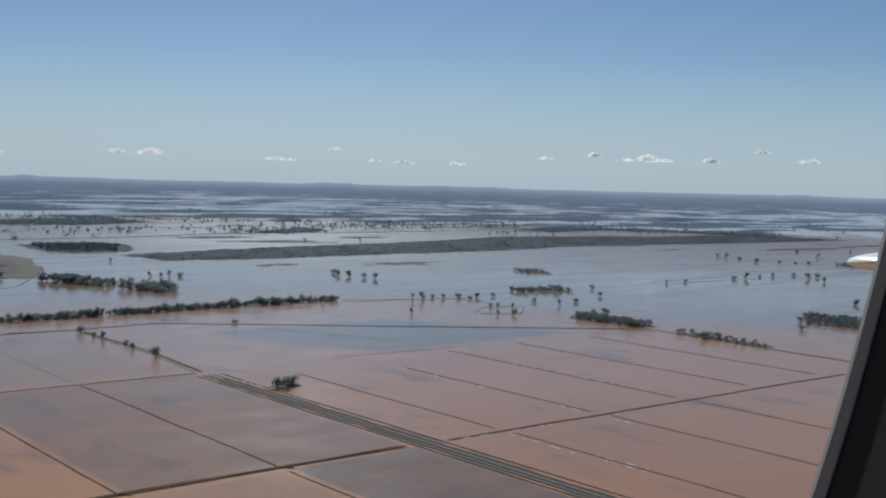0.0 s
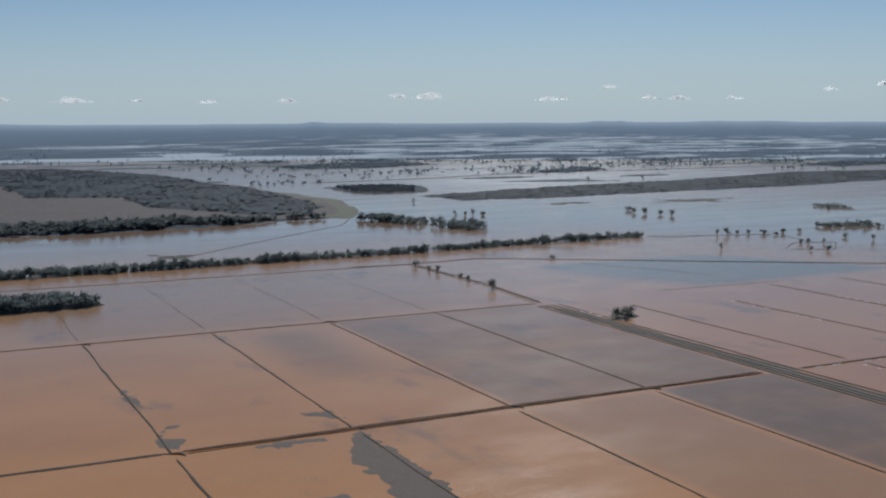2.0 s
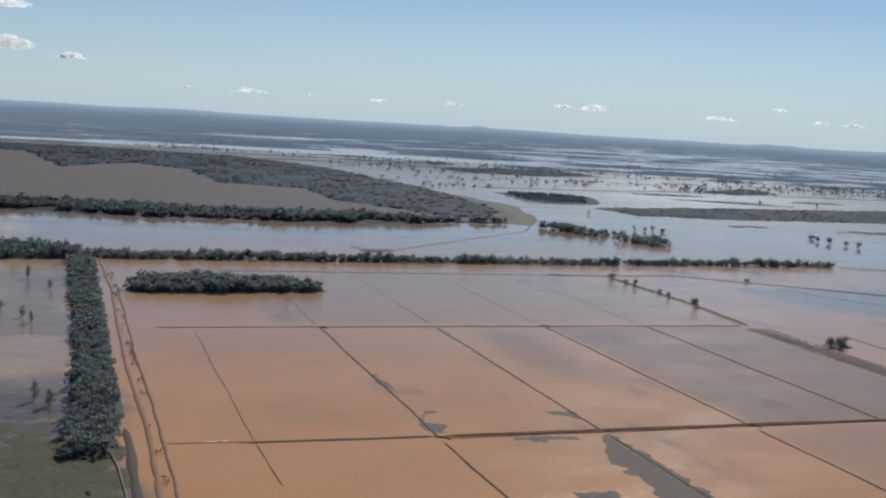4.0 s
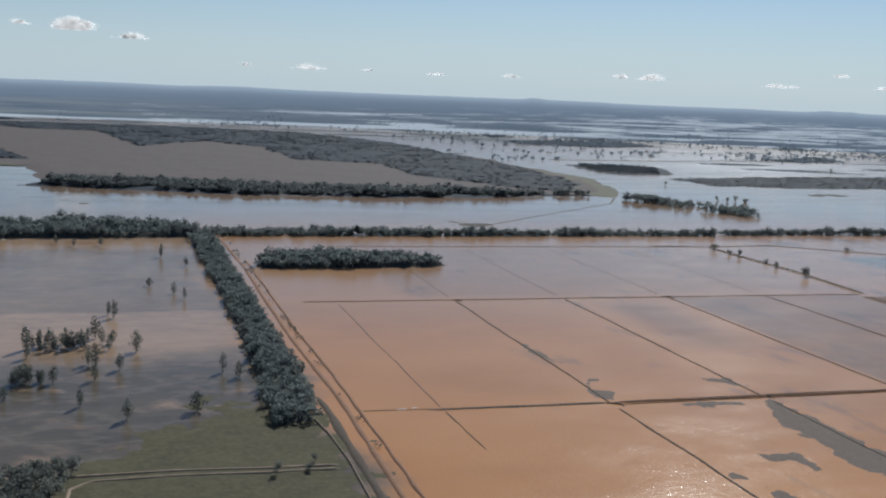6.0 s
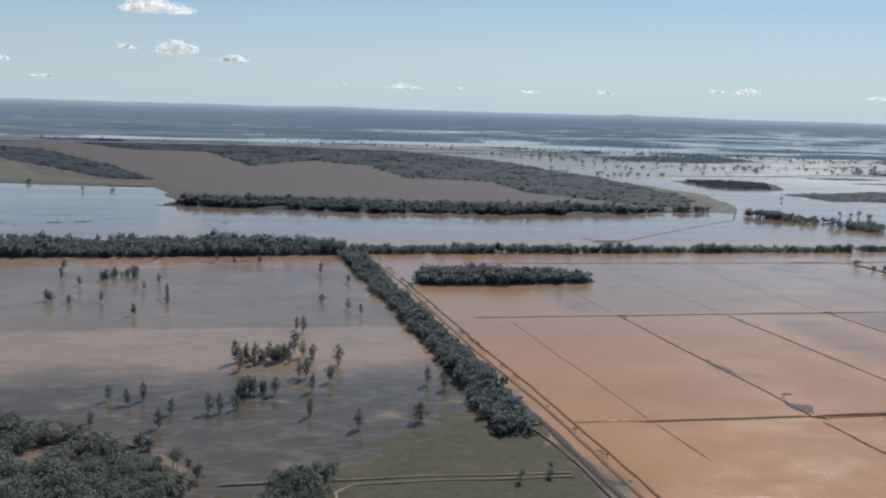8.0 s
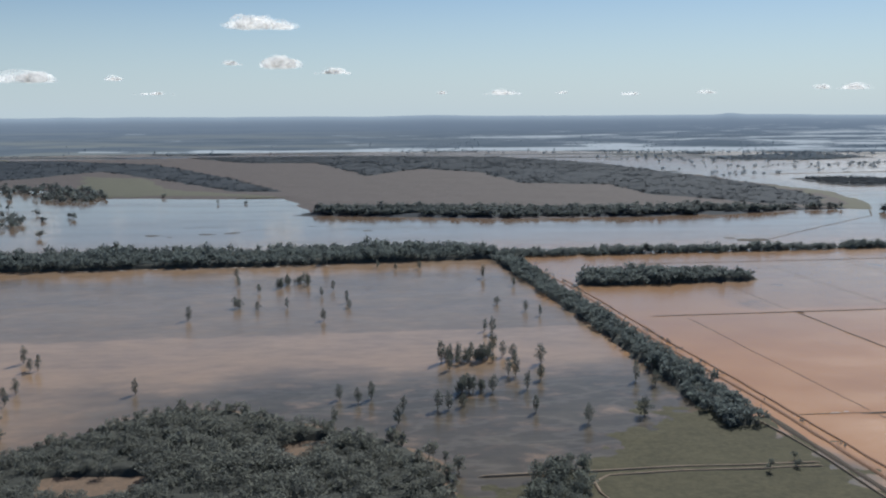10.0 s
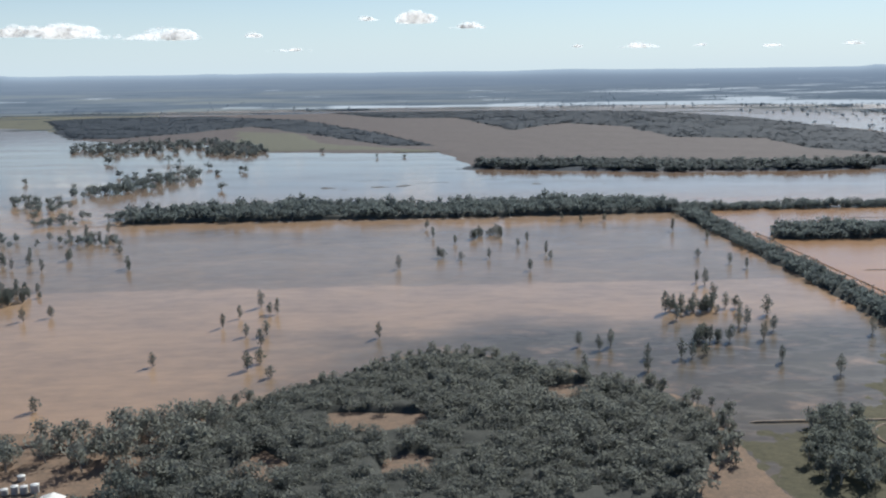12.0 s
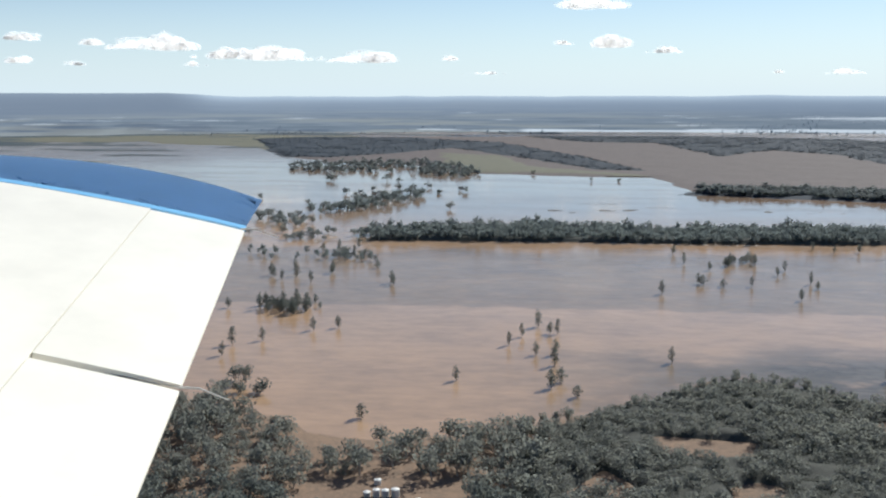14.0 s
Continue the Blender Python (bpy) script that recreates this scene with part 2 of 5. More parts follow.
def distance_material():
    """The far country with its lakes; light scattered by miles of air is painted as the surface's own glow."""
    n = Nodes("distance")
    xyz = n.add("SeparateXYZ")
    n.link(n.place(), xyz.inputs[0])
    east = n.math("ADD", xyz.outputs[0], 260.0)
    away = n.math("SQRT", n.math("ADD", n.math("POWER", east, 2.0), n.math("POWER", xyz.outputs[1], 2.0)))
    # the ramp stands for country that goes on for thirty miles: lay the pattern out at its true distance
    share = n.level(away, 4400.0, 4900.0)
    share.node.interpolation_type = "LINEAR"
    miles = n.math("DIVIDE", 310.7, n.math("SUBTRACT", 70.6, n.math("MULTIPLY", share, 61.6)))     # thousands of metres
    bearing = n.math("ARCTAN2", east, xyz.outputs[1])
    lie = n.add("CombineXYZ")
    n.link(n.math("MULTIPLY", n.math("SINE", bearing), miles), lie.inputs[0])
    n.link(n.math("MULTIPLY", n.math("COSINE", bearing), miles), lie.inputs[1])
    lie = lie.outputs[0]
    streak = n.noise(0.34, 3, 0.55, (0.6, 1, 1), lie)
    broad = n.noise(2.4, 4, 0.55, (0.7, 1, 1), lie)
    fine = n.noise(0.16, 4, 0.6, (0.8, 0.8, 1), lie)
    both = n.math("ADD", n.math("MULTIPLY", streak, 0.6), n.math("MULTIPLY", broad, 0.4))
    chance = n.math("ADD", n.level(miles, 4.6, 15.0, 0.482, 0.615), n.level(bearing, 0.5, -0.1, 0.0, 0.11))
    lake = n.level(n.math("SUBTRACT", both, chance), 0.0, 0.01)
    dots = n.level(fine, 0.545, 0.585)
    lake = n.math("MULTIPLY", lake, n.math("SUBTRACT", 1.0, n.math("MULTIPLY", dots, 0.75)))
    long_lake = n.math("MULTIPLY", n.math("MULTIPLY", n.level(n.math("ADD", away, n.math("MULTIPLY", n.math("SUBTRACT", streak, 0.5), 90.0)), 4402.0, 4408.0), n.level(n.math("ADD", away, n.math("MULTIPLY", n.math("SUBTRACT", broad, 0.5), 200.0)), 4446.0, 4438.0)),
                       n.math("MULTIPLY", n.level(xyz.outputs[0], -760.0, -700.0), n.level(xyz.outputs[0], 2000.0, 1300.0)))
    lake = n.math("MAXIMUM", lake, long_lake)
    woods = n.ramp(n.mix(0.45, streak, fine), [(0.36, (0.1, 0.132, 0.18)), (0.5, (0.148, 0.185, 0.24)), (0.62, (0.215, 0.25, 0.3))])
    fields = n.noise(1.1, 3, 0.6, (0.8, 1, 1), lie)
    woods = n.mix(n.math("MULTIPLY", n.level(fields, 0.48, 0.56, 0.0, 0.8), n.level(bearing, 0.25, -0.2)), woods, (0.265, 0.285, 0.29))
    # haze put into the glow: paler and bluer with distance
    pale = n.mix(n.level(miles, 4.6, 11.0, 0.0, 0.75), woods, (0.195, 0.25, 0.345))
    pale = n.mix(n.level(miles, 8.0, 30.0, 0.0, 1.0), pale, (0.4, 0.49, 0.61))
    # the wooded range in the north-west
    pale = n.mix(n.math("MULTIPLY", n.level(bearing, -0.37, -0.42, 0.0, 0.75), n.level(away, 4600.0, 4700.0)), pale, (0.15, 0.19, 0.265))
    # lakes: the sky's reflection put in as a pale glow
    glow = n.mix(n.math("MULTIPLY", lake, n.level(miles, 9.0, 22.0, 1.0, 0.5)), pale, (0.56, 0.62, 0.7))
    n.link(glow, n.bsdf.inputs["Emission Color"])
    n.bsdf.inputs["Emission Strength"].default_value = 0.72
    mat = n.done((0.05, 0.06, 0.065), 0.95, specular=0.0)
    mat.cycles.emission_sampling = "NONE"
    return mat


WATER = water_material()
DISTANCE = distance_material()
PLAIN = plains_material()
HEATH = earth_material("heath", (0.075, 0.066, 0.066), (0.148, 0.126, 0.122), 38)
# shade between crowns and blue distant haze put into this ground colour
SCRUB_FLOOR = earth_material("hazed_wood_floor", (0.029, 0.039, 0.053), (0.04, 0.051, 0.065), 16)
BRUSH = earth_material("undergrowth", (0.036, 0.04, 0.036), (0.086, 0.088, 0.078), 5)
PASTURE = earth_material("pasture", (0.05, 0.049, 0.031), (0.115, 0.104, 0.063), 26)
DRY_GRASS = earth_material("dry_grass", (0.105, 0.108, 0.082), (0.155, 0.152, 0.115), 40)
BARE = earth_material("bare_earth", (0.115, 0.092, 0.074), (0.27, 0.182, 0.125), 11)
BANK = earth_material("bank_earth", (0.052, 0.044, 0.038), (0.125, 0.098, 0.078), 5)
RED_ROAD = earth_material("red_dirt", (0.17, 0.095, 0.062), (0.31, 0.18, 0.118), 8)
PALE_ROAD = earth_material("pale_dirt", (0.2, 0.155, 0.115), (0.36, 0.28, 0.21), 6)
FOAM = earth_material("foam", (0.5, 0.46, 0.41), (0.78, 0.75, 0.71), 3.0)
MUD = earth_material("wet_mud", (0.056, 0.05, 0.045), (0.105, 0.092, 0.079), 12)
BARK = earth_material("bark", (0.09, 0.075, 0.06), (0.26, 0.225, 0.19), 0.9)
GUM_BARK = earth_material("gum_bark", (0.24, 0.21, 0.18), (0.5, 0.46, 0.41), 1.1)
SLICK = earth_material("drowned_stubble", (0.11, 0.093, 0.084), (0.185, 0.148, 0.125), 6, 0.95)
GUM_LEAF = leaf_material("gum_leaves", (0.044, 0.05, 0.05), (0.078, 0.084, 0.078), True)
PINE_LEAF = leaf_material("pine_needles", (0.034, 0.039, 0.039), (0.064, 0.07, 0.066), True)
NEAR_LEAF = leaf_material("near_leaves", (0.07, 0.074, 0.07), (0.09, 0.093, 0.087))
# belt leaves shifted towards blue, with aerial haze in their colour
BELT_LEAF = leaf_material("belt_leaves", (0.051, 0.061, 0.065), (0.071, 0.081, 0.083))
# haze over the most distant trees put into a pale blue leaf colour
HAZE_LEAF = leaf_material("hazed_leaves", (0.078, 0.1, 0.13), (0.1, 0.124, 0.155))
# far woods: blue of haze and dark of canopy shade put into the colour
FAR_LEAF = leaf_material("hazed_far_leaves", (0.022, 0.031, 0.044), (0.028, 0.038, 0.052))


# ---- geometry helpers ----
def mesh_of(name, verts, faces, materials):
    """A mesh from arrays; faces all have the same number of corners."""
    me = bpy.data.meshes.new(name)
    verts, faces = np.asarray(verts, np.float32), np.asarray(faces, np.int32)
    me.vertices.add(len(verts))
    me.vertices.foreach_set("co", verts.ravel())
    k = faces.shape[1]
    me.loops.add(faces.size)
    me.loops.foreach_set("vertex_index", faces.ravel())
    me.polygons.add(len(faces))
    me.polygons.foreach_set("loop_start", np.arange(len(faces), dtype=np.int32) * k)
    me.polygons.foreach_set("loop_total", np.full(len(faces), k, np.int32))
    for m in materials if isinstance(materials, (list, tuple)) else [materials]:
        me.materials.append(m)
    me.update(calc_edges=True)
    me.validate()
    return me


def part(name, bm, material, parent=None, label=""):
    me = bpy.data.meshes.new(name)
    bm.to_mesh(me)
    bm.free()
    me.materials.append(material)
    ob = new(name, me)
    ob.parent = parent
    return tagged(ob, label) if label else ob


def edge_distance(px, py, poly):
    """Distance from points to a closed outline, positive inside."""
    poly = np.asarray(poly, float)
    best, inside = np.full(px.shape, 1e9), np.zeros(px.shape, bool)
    for (ax, ay), (bx, by) in zip(poly, np.roll(poly, -1, 0)):
        dx, dy = bx - ax, by - ay
        u = np.clip(((px - ax) * dx + (py - ay) * dy) / (dx * dx + dy * dy + 1e-9), 0, 1)
        best = np.minimum(best, np.hypot(px - ax - u * dx, py - ay - u * dy))
        cross = ((ay > py) != (by > py)) & (px < dx * (py - ay) / (dy if abs(dy) > 1e-9 else 1e-9) + ax)
        inside ^= cross
    return np.where(inside, best, -best)


def rough2d(px, py, size, seed, octaves=4):
    """Cheap value noise on a plane, about -1 to 1."""
    rng = np.random.RandomState(seed)
    total, amp, norm = np.zeros(px.shape), 1.0, 0.0
    for _ in range(octaves):
        grid = rng.uniform(-1, 1, (128, 128))
        u, v = px / size + 31.7, py / size + 17.3
        i, j = np.floor(u).astype(int), np.floor(v).astype(int)
        fu, fv = u - i, v - j
        fu, fv = fu * fu * (3 - 2 * fu), fv * fv * (3 - 2 * fv)
        g = lambda a, b: grid[a % 128, b % 128]
        total += amp * ((g(i, j) * (1 - fu) + g(i + 1, j) * fu) * (1 - fv) + (g(i, j + 1) * (1 - fu) + g(i + 1, j + 1) * fu) * fv)
        norm += amp
        amp *= 0.5
        size *= 0.5
    return total / norm * 1.6


CENTRE = (-260.0, 0.0)
EYE, FOCUS, FLAT, EDGE = 161.0, 1930.0, 4400.0, 4900.0


def plain_height(px, py):
    """Level flood plain that climbs gently to the rim of low country on the skyline."""
    r = np.hypot(px - CENTRE[0], py - CENTRE[1])
    u = np.clip((r - FLAT) / (EDGE - FLAT), 0, 1)
    drop = FOCUS * EYE / FLAT * (1 - u) + 9.0 * u
    return np.where(r > FLAT, EYE - drop * r / FOCUS, 0.0)


def land(name, poly, material, label, rise=1.2, cell=8.0, ragged=14.0, size=60.0, base=0.0, seed=1, slope=0.06, category="ground", speckle=0.0, holes=(), kind="structure"):
    """A low piece of land whose shores run out under the water."""
    poly = np.asarray(poly, float)
    lo, hi = poly.min(0) - 3 * cell - ragged, poly.max(0) + 3 * cell + ragged
    nx, ny = int((hi[0] - lo[0]) / cell) + 2, int((hi[1] - lo[1]) / cell) + 2
    gx, gy = np.meshgrid(lo[0] + np.arange(nx) * cell, lo[1] + np.arange(ny) * cell, indexing="ij")
    d = edge_distance(gx, gy, poly)
    d = d + ragged * rough2d(gx, gy, size, seed)
    for hole in holes:
        d = np.minimum(d, 0.15 * ragged * rough2d(gx, gy, 12.0, seed + 2) - edge_distance(gx, gy, hole))
    z = np.clip(d * slope, -0.7, rise * 0.7) + rise * 0.3 * rough2d(gx, gy, size * 0.7, seed + 5) * np.clip(d / 30, 0, 1)
    z = z + base + plain_height(gx, gy) + speckle * rough2d(gx, gy, 9.0, seed + 8, 4)
    keep = d > -0.7 / slope - 0.1
    idx = np.arange(nx * ny).reshape(nx, ny)
    quad = np.stack([idx[:-1, :-1], idx[1:, :-1], idx[1:, 1:], idx[:-1, 1:]], -1).reshape(-1, 4)
    ok = keep.ravel()[quad].any(1)
    quad = quad[ok]
    used, inverse = np.unique(quad, return_inverse=True)
    verts = np.stack([gx.ravel(), gy.ravel(), z.ravel()], -1)[used]
    ob = new(name, mesh_of(name, verts, inverse.reshape(-1, 4), material))
    for p in ob.data.polygons:
        p.use_smooth = True
    return tagged(ob, label, category, kind=kind)


def undergrowth(poly, high, material, cell=3.0, ragged=2.5, holes=(), seed=1, lumpy=0.7):
    """The closed shrub layer and lower boughs under a wood's crowns, as one uneven mass."""
    return land("undergrowth", poly, material, "dense dark undergrowth below gum trees", high / 0.7, cell, ragged, 22.0, 0.3, seed, 0.9, "undergrowth", lumpy, holes, "stuff")


def bank(name, line, width, height, material, label, step=9.0, wander=0.8, seed=1, base=-0.25, parent=None, category="levee", kind="structure"):
    """A low earth bank with a rounded, uneven crest along a line."""
    line = np.asarray(line, float)
    seg = np.hypot(*np.diff(line, axis=0).T)
    run = np.concatenate([[0], np.cumsum(seg)])
    s = np.linspace(0, run[-1], max(3, int(run[-1] / step)))
    x, y = np.interp(s, run, line[:, 0]), np.interp(s, run, line[:, 1])
    tx, ty = np.gradient(x), np.gradient(y)
    norm = np.hypot(tx, ty)
    nx, ny = -ty / norm, tx / norm
    sway = wander * rough2d(s, s * 0.0 + seed * 3.1, 40, seed)
    taper = np.clip(np.minimum(s, run[-1] - s) / (width * 2.0), 0.12, 1.0)
    swell = 1 + 0.35 * rough2d(s, s * 0.0, 15, seed + 9)
    prof = [(-0.5, 0.0), (-0.36, 0.5), (-0.16, 0.95), (0.16, 1.0), (0.36, 0.55), (0.5, 0.0)]
    verts = np.stack([np.stack([x + nx * (sway + a * width * swell * taper), y + ny * (sway + a * width * swell * taper),
                                base + b * (height - base) * (0.8 + 0.2 * swell) * taper + plain_height(x, y)], -1) for a, b in prof], 1)
    n, k = verts.shape[:2]
    idx = np.arange(n * k).reshape(n, k)
    quad = np.stack([idx[:-1, :-1], idx[1:, :-1], idx[1:, 1:], idx[:-1, 1:]], -1).reshape(-1, 4)
    ob = new(name, mesh_of(name, verts.reshape(-1, 3), quad[:, ::-1], material))
    ob.parent = parent
    return ob if parent else tagged(ob, label, category, kind=kind)


# ---- trees ----
def tube(a, b, ra, rb, sides=5):
    a, b = np.asarray(a, float), np.asarray(b, float)
    way = (b - a) / (np.linalg.norm(b - a) + 1e-9)
    u = np.cross(way, (0.3, 0.9, 0.2))
    u /= np.linalg.norm(u)
    w = np.cross(way, u)
    ang = np.arange(sides) * 2 * np.pi / sides
    ring = np.cos(ang)[:, None] * u + np.sin(ang)[:, None] * w
    v = np.concatenate([a + ring * ra, b + ring * rb])
    i = np.arange(sides)
    return v, np.stack([i, (i + 1) % sides, (i + 1) % sides + sides, i + sides], -1)


def join(pieces):
    verts, faces, at = [], [], 0
    for v, f in pieces:
        verts.append(v)
        faces.append(f + at)
        at += len(v)
    return np.concatenate(verts), np.concatenate(faces)


def leaves(rng, centres, radii, count, size, flat=False):
    """Leaf sprays: bent quads scattered through and over ellipsoid lobes."""
    which = rng.choice(len(centres), count, p=np.prod(radii, 1) ** 0.66 / (np.prod(radii, 1) ** 0.66).sum())
    d = rng.normal(size=(count, 3))
    d /= np.linalg.norm(d, axis=1)[:, None]
    d *= (rng.uniform(0.35, 1.0, count) ** 0.5 * 1.3)[:, None]
    p = centres[which] + d * radii[which]
    n = d * 0.25 + rng.normal(size=(count, 3)) * (0.25, 0.25, 0.25) + (0, 0, 0.85) if flat else d * 0.2 + rng.normal(size=(count, 3)) * 0.6 + (0, 0, 0.3)
    n /= np.linalg.norm(n, axis=1)[:, None]
    u = np.cross(n, rng.normal(size=(count, 3)))
    u /= np.linalg.norm(u, axis=1)[:, None]
    w = np.cross(n, u)
    s = size * rng.uniform(0.6, 1.35, count)[:, None]
    corner = [p + u * s, p + w * s * 0.7 + n * s * 0.15, p - u * s * 0.9, p - w * s * 0.75 - n * s * 0.1]
    return np.stack(corner, 1).reshape(-1, 3), np.arange(count * 4).reshape(-1, 4)


def gum_shape(seed, high=10.0, wide=8.0, count=350, leaf=0.46, limb=1, flat=False, skirt=True):
    """A spreading gum: forked leaning trunk, rounded crown of several heads."""
    rng = np.random.RandomState(seed)
    lean = rng.uniform(-0.6, 0.6, 2)
    fork = np.array([lean[0], lean[1], high * rng.uniform(0.18, 0.28)])
    wood = [tube((0, 0, -0.6), fork, high * 0.034, high * 0.024)]
    heads, radii = [], []
    for k in range(rng.randint(9, 13)):
        ang = k * 2.4 + rng.uniform(-0.5, 0.5)
        out = wide * rng.uniform(0.12, 0.36) * (0.4 if k == 0 else 1)
        tip = np.array([fork[0] + math.cos(ang) * out, fork[1] + math.sin(ang) * out, high * (rng.uniform(0.5, 0.82) - 0.25 * out / wide if k % 3 != 1 or not skirt else rng.uniform(0.28, 0.44))])
        if k % limb == 0:
            wood.append(tube(fork, tip, high * 0.015, high * 0.006, 4))
        heads.append(tip + (0, 0, high * 0.03))
        r = wide * rng.uniform(0.16, 0.26)
        radii.append((r, r * rng.uniform(0.8, 1.1), r * rng.uniform(0.6, 0.85)))
    return join(wood), leaves(rng, np.array(heads), np.array(radii), count, leaf, flat)


def pine_shape(seed, high=8.0, wide=3.6, count=380, leaf=0.34):
    """A cypress pine: short bare trunk under a dense, rounded upright crown."""
    rng = np.random.RandomState(seed)
    top = np.array([rng.uniform(-0.2, 0.2), rng.uniform(-0.2, 0.2), high * 0.92])
    wood = [tube((0, 0, -0.6), top, high * 0.024, high * 0.005)]
    heads, radii = [], []
    base = rng.uniform(0.16, 0.24)
    for k in range(9):
        u = k / 8
        z = high * (base + (0.93 - base) * u)
        w = wide * 0.5 * (0.5 + 0.65 * math.sin(math.pi * min(1, 0.2 + 0.72 * u))) * 0.85
        ang = rng.uniform(0, 6.3)
        off = w * 0.35
        heads.append((math.cos(ang) * off, math.sin(ang) * off, z))
        radii.append((w * rng.uniform(0.6, 0.85), w * rng.uniform(0.6, 0.85), high * 0.1))
        if k % 2 == 0:
            wood.append(tube((0, 0, z - high * 0.06), heads[-1], high * 0.008, high * 0.003, 3))
    return join(wood), leaves(rng, np.array(heads), np.array(radii), count, leaf)


def tree_model(name, shape, leaf_mat, label, category, group, bark=None):
    (tv, tf), (cv, cf) = shape
    root = tagged(new(name), label, category, group)
    for piece, v, f, m in (("trunk", tv, tf, bark or BARK), ("crown", cv, cf, leaf_mat)):
        ob = new(piece, mesh_of(piece, v, f, m))
        ob.parent = root
    return root


RNG = np.random.RandomState(7)


def stand(models, places, low=0.8, high=1.25, z=0.0, label="", group="", vary=0.15):
    """Plants trees one by one, each turned and sized differently."""
    for x, y in places:
        k = RNG.uniform(low, high)
        ob = copy_thing(models[RNG.randint(len(models))],
                        pose(x, y, z, RNG.uniform(-3, 3), RNG.uniform(-3, 3), RNG.uniform(0, 360)) @ Matrix.Diagonal((k * RNG.uniform(1 - vary, 1 + vary), k * RNG.uniform(1 - vary, 1 + vary), k, 1)))
        tagged(ob, label, "", group)


def remove_model(ob):
    for o in (*ob.children_recursive, ob):
        bpy.data.objects.remove(o)


def scatter(poly, spacing, seed, clear=0.0, size=40.0, jitter=0.45):
    """Uneven planting inside an outline; clear: share left open by a soft noise."""
    rng = np.random.RandomState(seed)
    poly = np.asarray(poly, float)
    lo, hi = poly.min(0), poly.max(0)
    gx, gy = np.meshgrid(np.arange(lo[0], hi[0], spacing), np.arange(lo[1], hi[1], spacing), indexing="ij")
    gx = gx.ravel() + rng.uniform(-jitter, jitter, gx.size) * spacing
    gy = gy.ravel() + rng.uniform(-jitter, jitter, gy.size) * spacing
    ok = edge_distance(gx, gy, poly) + rough2d(gx, gy, size, seed) * spacing * 0.7 > 0
    if clear > 0:
        ok &= rough2d(gx, gy, size, seed + 3, 3) > -0.9 + 1.4 * clear
    return np.stack([gx[ok], gy[ok]], -1)


def wood(name, shapes, places, low, high, leaf_mat, label, seed=1, category="trees", z=0.0, trunks=True, squat=0.85):
    """Many trees that nobody could count, as one mesh."""
    rng = np.random.RandomState(seed)
    vs, fs, ms, at = [], [], [], 0
    ground = plain_height(places[:, 0], places[:, 1]) + z
    pick = rng.randint(len(shapes), size=len(places))
    for k, shape in enumerate(shapes):
        here = places[pick == k]
        gz = ground[pick == k]
        if not len(here):
            continue
        ang, s = rng.uniform(0, 6.283, len(here)), rng.uniform(low, high, len(here))
        s = s * (1 + 0.2 * rough2d(here[:, 0], here[:, 1], 48.0, seed + 40, 2))
        tall = s * squat * rng.uniform(0.85, 1.15, len(here))
        for j, (v, f) in enumerate(shape if trunks else shape[1:]):
            c, sn = np.cos(ang)[:, None], np.sin(ang)[:, None]
            x = (v[:, 0] * c - v[:, 1] * sn) * s[:, None] + here[:, :1]
            y = (v[:, 0] * sn + v[:, 1] * c) * s[:, None] + here[:, 1:]
            zz = v[:, 2] * tall[:, None] + gz[:, None]
            vs.append(np.stack([x, y, zz], -1).reshape(-1, 3))
            fs.append((f[None] + (np.arange(len(here)) * len(v))[:, None, None] + at).reshape(-1, 4))
            ms.append(np.full(len(fs[-1]), 0 if (trunks and j == 0) else 1, np.int32))
            at += len(vs[-1])
    me = mesh_of(name, np.concatenate(vs), np.concatenate(fs), [GUM_BARK, leaf_mat])
    me.polygons.foreach_set("material_index", np.concatenate(ms))
    return tagged(new(name, me), label, category, kind="stuff")


# ---- the plain and the water ----
RIM = 4400.0


